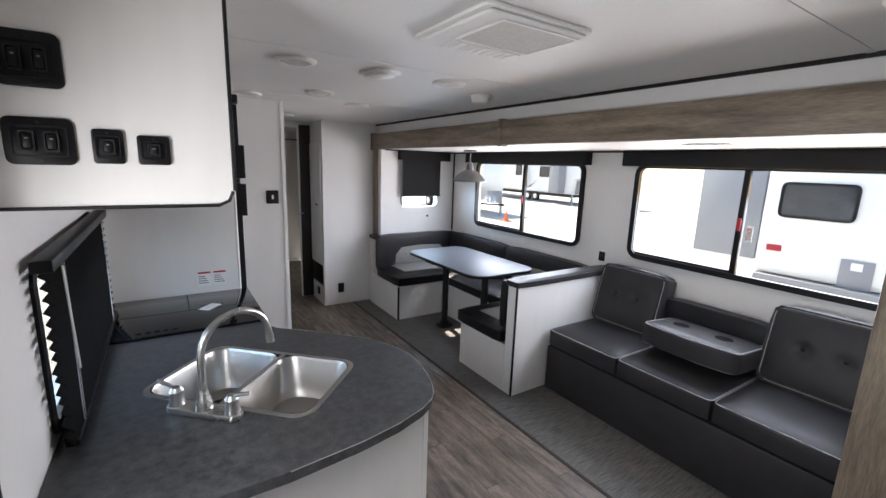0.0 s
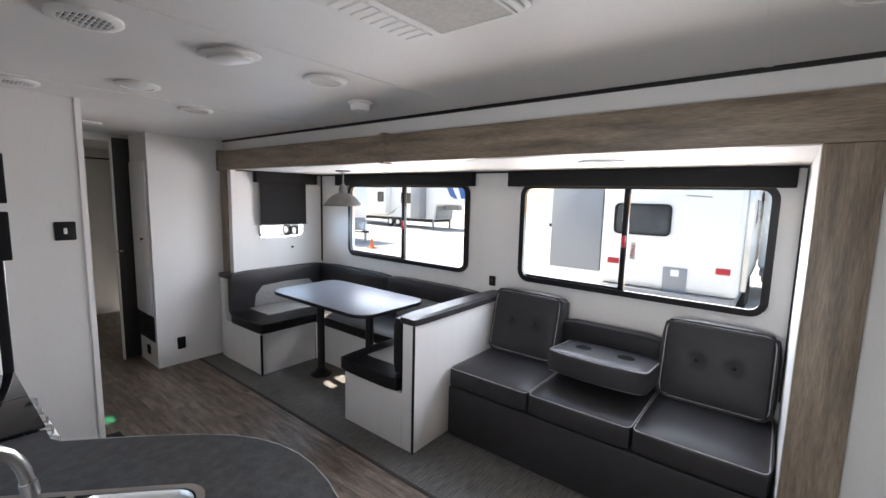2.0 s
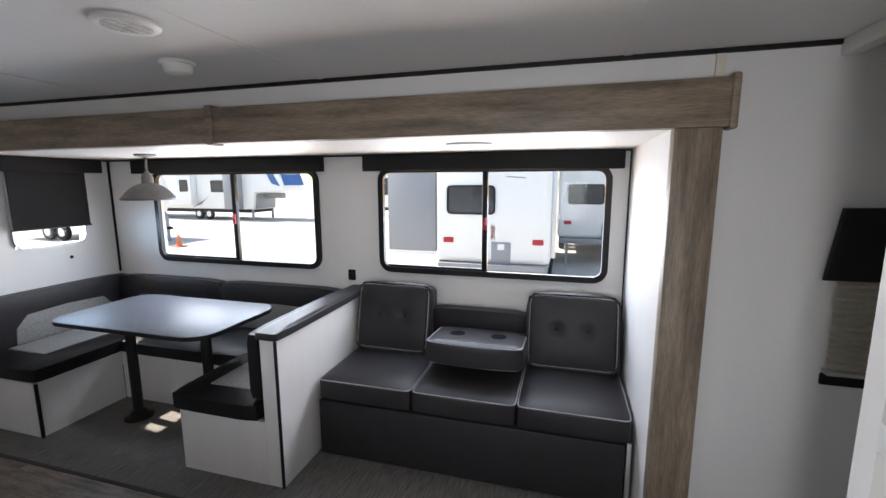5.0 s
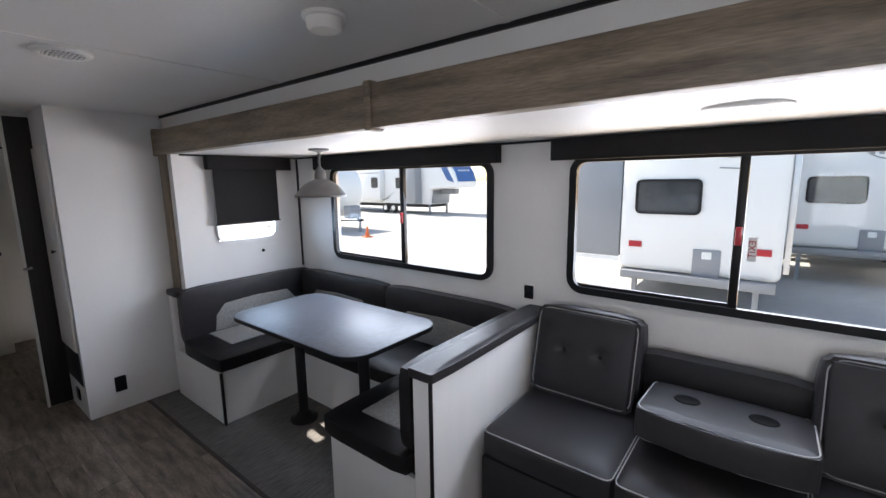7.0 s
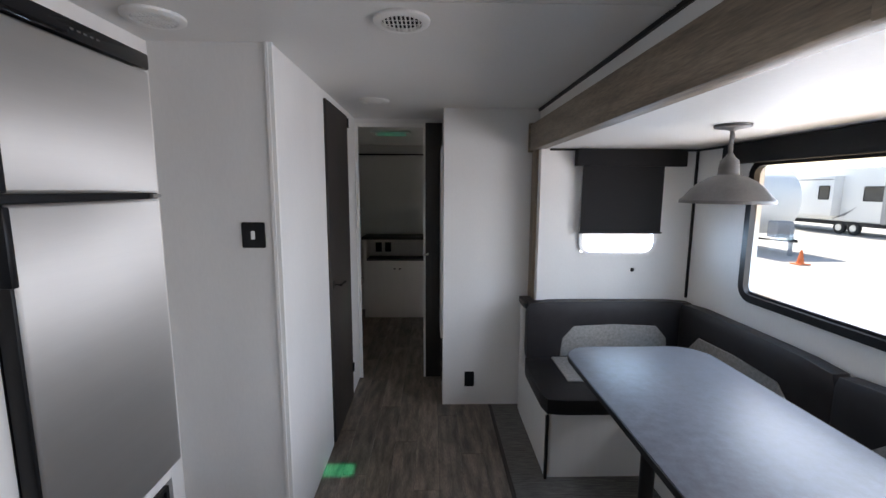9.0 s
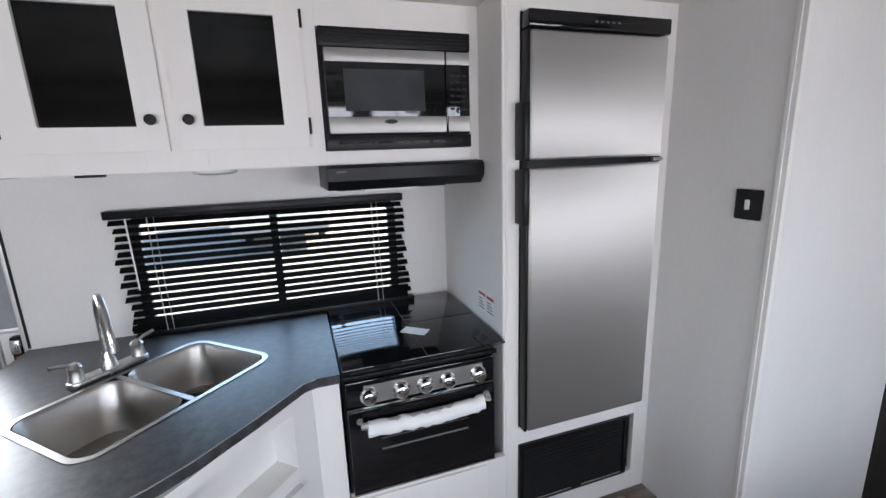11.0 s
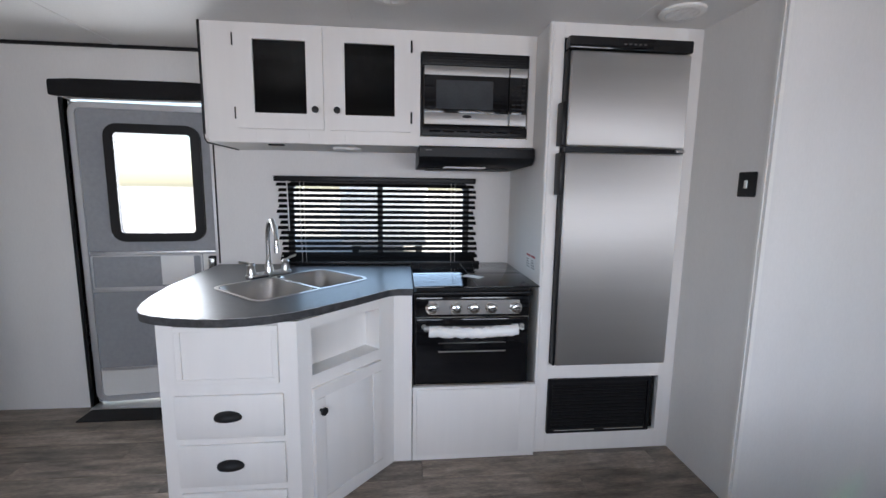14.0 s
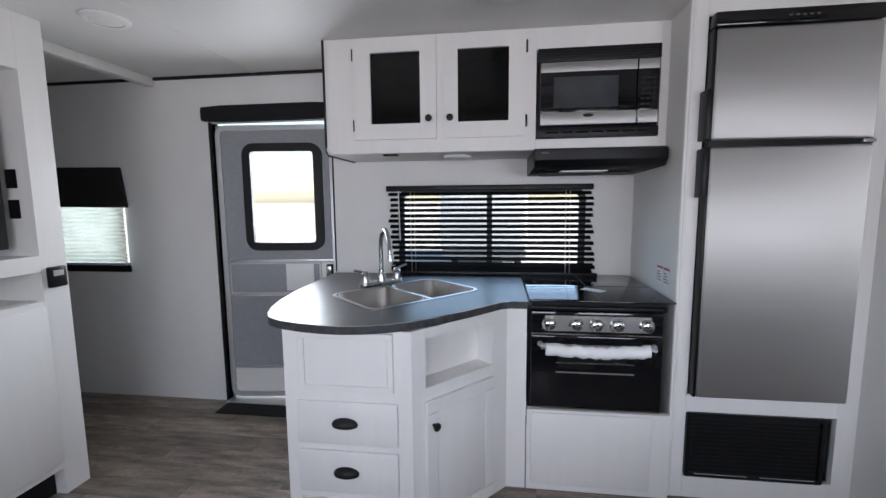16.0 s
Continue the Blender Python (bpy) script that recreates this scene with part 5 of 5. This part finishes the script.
def trailer(x0, x1, y0, y1, label, slide=None):
    """A parked caravan: body with rounded edges, windows, lights, skirt, wheels."""
    z0, z1 = G + 0.80, G + 3.45
    t = thing("travel_trailer", label, "trailer", ((x0 + x1) / 2, (y0 + y1) / 2, G), group="parked trailers")
    part("body", box(x0, x1, y0, y1, z0, z1, 0.12, 3), M_GEL, t)
    part("skirt", box(x0 + 0.05, x1 - 0.05, y0 + 0.05, y1 - 0.05, z0 - 0.18, z0 - 0.002), M_GELGREY, t)
    part("roof_cap", box(x0 + 0.1, x1 - 0.1, y0 + 0.1, y1 - 0.1, z1 + 0.001, z1 + 0.05), M_GEL, t)
    part("bumper", box(x0 - 0.16, x0 - 0.04, y0 + 0.1, y1 - 0.1, z0 - 0.10, z0 - 0.0), M_GELGREY, t)
    w = y1 - y0
    for s in (0, 1):
        ya = y0 + 0.14 if s == 0 else y1 - 0.40
        part("tail_light", box(x0 - 0.02, x0 + 0.01, ya, ya + 0.22, z0 + 0.42, z0 + 0.53, 0.01), M_RED, t)
    wf = part("window", turned(ring(1.02, 0.60, 0.10, 0.04, 0.03), at(x0 - 0.03, y0 + w * 0.68, z0 + 1.32) @ ON_X), M_BLACK, t)
    part("pane", box(x0 - 0.012, x0 - 0.004, y0 + w * 0.68 - 0.48, y0 + w * 0.68 + 0.48, z0 + 1.04, z0 + 1.60), M_RVGLASS, wf)
    part("hatch", box(x0 - 0.022, x0 - 0.004, y0 + w * 0.33, y0 + w * 0.33 + 0.40, z0 - 0.02, z0 + 0.46, 0.01), M_GELGREY, t)
    part("plate", box(x0 - 0.028, x0 - 0.023, y0 + w * 0.33 + 0.13, y0 + w * 0.33 + 0.27, z0 + 0.30, z0 + 0.42), M_PAPER, t)
    gy, gz = y0 + w * 0.36, z0 + 2.12
    loop = [(x0 - 0.005, gy + 0.40 * math.cos(radians(q)), gz + 0.16 * math.sin(radians(q)) + 0.06 * math.cos(radians(q))) for q in range(40, 351, 15)]
    part("graphic_swoosh", tube(loop, 0.014, 5), M_GELGREY, t)
    for k in range(5):
        part("graphic_bar", box(x0 - 0.008, x0 - 0.002, gy - 0.30 + 0.14 * k, gy - 0.22 + 0.14 * k, gz - 0.05, gz + 0.06), M_GELGREY, t)
    part("graphic_line", tube([(x0 - 0.004, gy - 0.35, gz - 0.36), (x0 - 0.004, gy + 0.05, gz - 0.33)], 0.012, 5), M_GELGREY, t)
    for q in (0.10, 0.22):
        part("awning_arm", box(x0 + q, x0 + q + 0.05, y0 - 0.09, y0 - 0.012, z0 + 0.15, z1 - 0.25, 0.01), M_ALU, t)
    part("awning_roll", tube([(x0 + 0.08, y0 - 0.08, z1 - 0.18), (x1 - 1.0, y0 - 0.08, z1 - 0.18)], 0.07, 10), M_GEL, t)
    part("rear_jack", box(x0 + 0.05, x0 + 0.13, y0 + 0.25, y0 + 0.33, G + 0.001, z0 - 0.181), M_GELGREY, t)
    part("rear_jack", box(x0 + 0.05, x0 + 0.13, y1 - 0.33, y1 - 0.25, G + 0.001, z0 - 0.181), M_GELGREY, t)
    for s in (y0 + 0.02, y1 - 0.24):
        for dx in (-0.5, 0.5):
            wh = part("wheel", turned(lathe([(0.20, 0), (0.33, 0.01), (0.36, 0.06), (0.36, 0.16), (0.33, 0.21), (0.20, 0.22)], (0, 0, 0), 24), at((x0 + x1) / 2 + dx * 0.85, s + 0.22, G + 0.361) @ Matrix.Rotation(radians(90), 4, "X")), M_TYRE, t)
            part("rim", turned(lathe([(0.19, 0.02), (0.19, 0.20)], (0, 0, 0), 20), at((x0 + x1) / 2 + dx * 0.85, s + 0.22, G + 0.361) @ Matrix.Rotation(radians(90), 4, "X")), M_ALU, wh)
    for i in range(3):
        xa = x0 + (x1 - x0) * (0.15 + 0.28 * i)
        sw = part("window", box(xa, xa + 0.9, y0 - 0.02, y0 + 0.01, z0 + 1.2, z0 + 1.75, 0.01), M_RVGLASS, t)
        sw = part("window", box(xa, xa + 0.9, y1 - 0.01, y1 + 0.02, z0 + 1.2, z0 + 1.75, 0.01), M_RVGLASS, t)
    if slide:
        s = part("slide_room", box(*slide, z0 + 0.2, z1 - 0.35, 0.02), M_GELGREY, t, "grey slide-out room")
        part("slide_trim", box(slide[0] - 0.01, slide[0] + 0.02, slide[2], slide[3], z0 + 0.12, z0 + 0.195), M_GEL, s)
    return t


def wheels(t, x, y, n):
    """Wheels along a side that runs in y."""
    for i in range(n):
        wh = part("wheel", turned(lathe([(0.20, 0), (0.33, 0.01), (0.37, 0.06), (0.37, 0.16), (0.33, 0.21), (0.20, 0.22)], (0, 0, 0), 24), at(x, y + 0.85 * i, G + 0.371) @ Matrix.Rotation(radians(90), 4, "Y")), M_TYRE, t)
        part("rim", turned(lathe([(0.19, -0.004), (0.19, 0.20)], (0, 0, 0), 20), at(x, y + 0.85 * i, G + 0.371) @ Matrix.Rotation(radians(90), 4, "Y")), M_ALU, wh)


def side_window(t, x, y0, y1, z0, z1):
    wf = part("window", turned(ring(y1 - y0, z1 - z0, 0.08, 0.05, 0.03), at(x - 0.025, (y0 + y1) / 2, (z0 + z1) / 2) @ ON_X), M_BLACK, t)
    part("pane", box(x - 0.012, x - 0.003, y0 + 0.03, y1 - 0.03, z0 + 0.03, z1 - 0.03), M_RVGLASS, wf)


# a profile in (y, z) to a body across x
ACROSS = Matrix(((0, 0, 1, 0), (1, 0, 0, 0), (0, 1, 0, 0), (0, 0, 0, 1)))


def fifth_wheel(x0, y0, length, label, blue=True):
    """A long trailer broadside on: raised nose over the hitch at its low-y end, slide-outs, steps, wheels."""
    x1, y1, zb, zt = x0 + 2.45, y0 + length, G + 0.72, G + 3.75
    t = thing("fifth_wheel_trailer", label, "trailer", (x0 + 1.2, y0 + length / 2, G), group="parked trailers")
    side = [(y0 + 2.5, zb), (y1, zb), (y1, zt - 0.15), (y1 - 0.15, zt), (y0 + 1.5, zt), (y0 + 0.75, zt - 0.18), (y0 + 0.25, zt - 0.8), (y0, zt - 1.55), (y0 + 0.12, zt - 1.85), (y0 + 2.35, zt - 1.9)]
    part("body", turned(prism(side, x0, x1, 0.12, seg=3), ACROSS), M_GEL, t)
    if blue:
        cap = [(y0 + 0.80, zt - 0.22), (y0 + 0.30, zt - 0.82), (y0 + 0.06, zt - 1.42), (y0 + 0.02, zt - 1.42), (y0 + 0.24, zt - 0.76), (y0 + 0.74, zt - 0.12)]
        c = part("front_panel", turned(prism(cap, x0 + 0.12, x1 - 0.12), ACROSS), M_BLUE, t, "blue painted nose panel")
        for k in range(6):
            part("graphic_bar", turned(box(x0 + 0.5 + 0.24 * k, x0 + 0.64 + 0.24 * k, -0.012, 0.0, -0.06, 0.06), at(0, y0 + 0.30, zt - 0.66) @ Matrix.Rotation(radians(-35), 4, "X")), M_PAPER, c)
        stripe = [(y0 + 0.95, zt - 0.30), (y0 + 1.5, zt - 0.30), (y0 + 0.9, zt - 1.3), (y0 + 0.25, zt - 1.5)]
        part("side_graphic", turned(prism(stripe, x0 - 0.006, x0 + 0.002), ACROSS), M_BLUE, t)
    part("pin_box", box(x0 + 1.0, x0 + 1.45, y0 + 0.9, y0 + 2.2, zt - 2.3, zt - 1.92, 0.03), M_GELGREY, t)
    part("front_locker", box(x0 + 0.25, x1 - 0.25, y0 + 2.36, y0 + 2.48, zb + 0.05, zt - 2.0, 0.02), M_GELGREY, t)
    for xa in (x0 + 0.15, x1 - 0.27):
        part("landing_leg", box(xa, xa + 0.12, y0 + 2.6, y0 + 2.72, G + 0.001, zb + 0.1), M_GELGREY, t)
    part("under_frame", box(x0 + 0.1, x1 - 0.1, y0 + 2.7, y1 - 0.1, zb - 0.22, zb - 0.002), M_TYRE, t)
    a = part("slide_room", box(x0 - 0.75, x0 - 0.002, y0 + 3.2, y0 + 4.1, zb + 0.05, zt - 0.45, 0.02), M_GELGREY, t, "grey slide-out room")
    b = part("slide_room", box(x0 - 0.55, x0 - 0.002, y0 + 7.0, y0 + 9.6, zb + 0.3, zt - 0.5, 0.02), M_GEL, t)
    part("slide_trim", box(x0 - 0.57, x0 - 0.552, y0 + 7.05, y0 + 9.55, zt - 0.72, zt - 0.66), M_GELGREY, b)
    side_window(t, x0 - 0.55, y0 + 7.2, y0 + 7.9, zb + 1.2, zb + 2.0)
    side_window(t, x0, y0 + 4.5, y0 + 5.8, zb + 1.15, zb + 1.95)
    for k in range(3):
        side_window(t, x0, y0 + 9.8 + 0.75 * k, y0 + 10.3 + 0.75 * k, zb + 0.9, zb + 2.1)
    for k in range(3):
        sw = [(y0 + 6.0 + 0.35 * k, zb + 0.9 - 0.25 * k), (y0 + 6.9 + 0.3 * k, zb + 0.35 - 0.1 * k), (y0 + 6.75 + 0.3 * k, zb + 0.3 - 0.1 * k)]
        part("side_graphic", turned(prism(sw, x0 - 0.006, x0 + 0.002), ACROSS), M_GELGREY, t)
    wheels(t, x0 + 0.05, y0 + 6.2, 2)
    ladder = thing("entry_steps", "folding metal entry steps by a trailer", "steps", (x0 - 0.6, y0 + 10.8, G), group="entry steps")
    for i in range(4):
        part("tread", box(x0 - 1.2 + 0.27 * i, x0 - 0.95 + 0.27 * i, y0 + 10.4, y0 + 11.1, G + 0.2 + 0.21 * i, G + 0.24 + 0.21 * i), M_ALU, ladder)
    for y in (y0 + 10.37, y0 + 11.13):
        part("stringer", tube([(x0 - 1.3, y, G + 0.001), (x0 - 0.06, y, G + 0.96)], 0.035, 6), M_ALU, ladder)
    return t


def round_nose(x0, y0, length, label):
    """A travel trailer broadside on, with a rounded nose, a grey swoosh and a gas bottle cover on its hitch."""
    x1, y1, zb, zt = x0 + 2.4, y0 + length, G + 0.65, G + 3.2
    t = thing("travel_trailer", label, "trailer", (x0 + 1.2, y0 + length / 2, G), group="parked trailers")
    nose = [(y0 + 0.95 - 0.95 * math.sin(radians(q)), zb + 1.35 - 1.2 * math.cos(radians(q))) for q in range(20, 161, 14)]
    side = [(y1, zb), (y1, zt)] + [(y0 + 1.3, zt)] + nose[::-1] + [(y0 + 1.0, zb)]
    part("body", turned(prism(side, x0, x1, 0.08, seg=3), ACROSS), M_GEL, t)
    out = [(y0 + 1.55 - 1.0 * math.sin(radians(q)), zb + 1.3 - 1.25 * math.cos(radians(q))) for q in range(10, 171, 10)]
    inn = [(y + 0.22, z) for y, z in out[::-1]]
    part("side_graphic", turned(prism(out + inn, x0 - 0.006, x0 + 0.002), ACROSS), M_GELGREY, t)
    hatch = part("hatch", box(x0 - 0.015, x0 - 0.001, y0 + 0.7, y0 + 1.35, zb + 0.35, zb + 0.75, 0.01), M_BLACK, t)
    part("hatch_door", box(x0 - 0.025, x0 - 0.016, y0 + 0.75, y0 + 1.30, zb + 0.40, zb + 0.70), M_GEL, hatch)
    part("lower_band", box(x0 - 0.01, x0 - 0.001, y0 + 1.3, y1 - 0.1, zb + 0.02, zb + 0.3), M_GELGREY, t)
    part("tank_cover", box(x0 + 0.85, x0 + 1.55, y0 - 0.75, y0 - 0.25, zb - 0.02, zb + 0.62, 0.08, 3), M_GELGREY, t)
    part("hitch", tube([(x0 + 0.4, y0 + 0.1, zb - 0.08), (x0 + 1.2, y0 - 1.3, zb - 0.08), (x0 + 2.0, y0 + 0.1, zb - 0.08)], 0.06, 6), M_TYRE, t)
    part("jack", box(x0 + 1.15, x0 + 1.25, y0 - 1.1, y0 - 1.0, G + 0.001, zb + 0.45), M_GELGREY, t)
    side_window(t, x0, y0 + 2.6, y0 + 3.7, zb + 1.2, zb + 1.8)
    wheels(t, x0 + 0.05, y0 + 3.6, 2)
    return t


trailer(9.05, 16.0, 1.04, 3.44, "white travel trailer parked rear towards the window, grey slide-out open", slide=(9.12, 13.5, 3.45, 4.55))
trailer(13.8, 21.0, -1.5, 0.98, "white travel trailer parked farther along the lot")
trailer(13.0, 20.0, -6.2, -3.8, "white travel trailer at the far end of the row")
fifth_wheel(24.5, 18.4, 12.4, "white fifth-wheel trailer with a blue nose and grey slide-out")
fifth_wheel(29.0, 1.5, 12.4, "white fifth-wheel trailer with a blue nose in the back row")
fifth_wheel(26.0, 30.5, 12.4, "white fifth-wheel trailer farther along the lot")
round_nose(13.6, 18.3, 6.5, "white travel trailer with a rounded nose and grey swoosh")
trailer(-16.0, -9.5, 0.4, 2.8, "white trailer seen through the kitchen blind")
cx, cy = 13.6, 15.4
cn = thing("traffic_cone", "orange traffic cone on the lot", "cone", (cx, cy, G))
part("base", box(cx - 0.2, cx + 0.2, cy - 0.2, cy + 0.2, G + 0.001, G + 0.04, 0.01), M_ORANGE, cn)
part("body", lathe([(0.11, 0.041), (0.03, 0.48), (0.001, 0.485)], (cx, cy, G), 20), M_ORANGE, cn)

# ---- floor planks ----
random.seed(11)
W, L = 0.125, 1.1
plank = mesh_of("plank", box(-W / 2 + 0.0006, W / 2 - 0.0006, -L / 2 + 0.0008, L / 2 - 0.0008, -0.0055, 0.0, 0.0008, 1), M_PLANK)


def lay_planks(x0, x1, y0, y1, parent):
    x, i = x0 + W / 2, 0
    while x - W / 2 < x1 - 0.02:
        y = y0 - (0.37 * i % 1.0) * L + L / 2
        while y - L / 2 < y1:
            a, b = max(y - L / 2, y0), min(y + L / 2, y1)
            wd = min(W, x1 - (x - W / 2))
            if b - a > 0.03 and wd > 0.02:
                p = new("plank", plank)
                p.parent = parent
                p.matrix_basis = at(x - W / 2 + wd / 2, (a + b) / 2, -0.0002) @ Matrix.Diagonal((wd / W, (b - a) / L, 1, 1))
            y += L
        x += W
        i += 1


lay_planks(WX, 1.808, -2.4, 6.9, floor)
lay_planks(1.808, EX, -2.4, 0.458, floor)
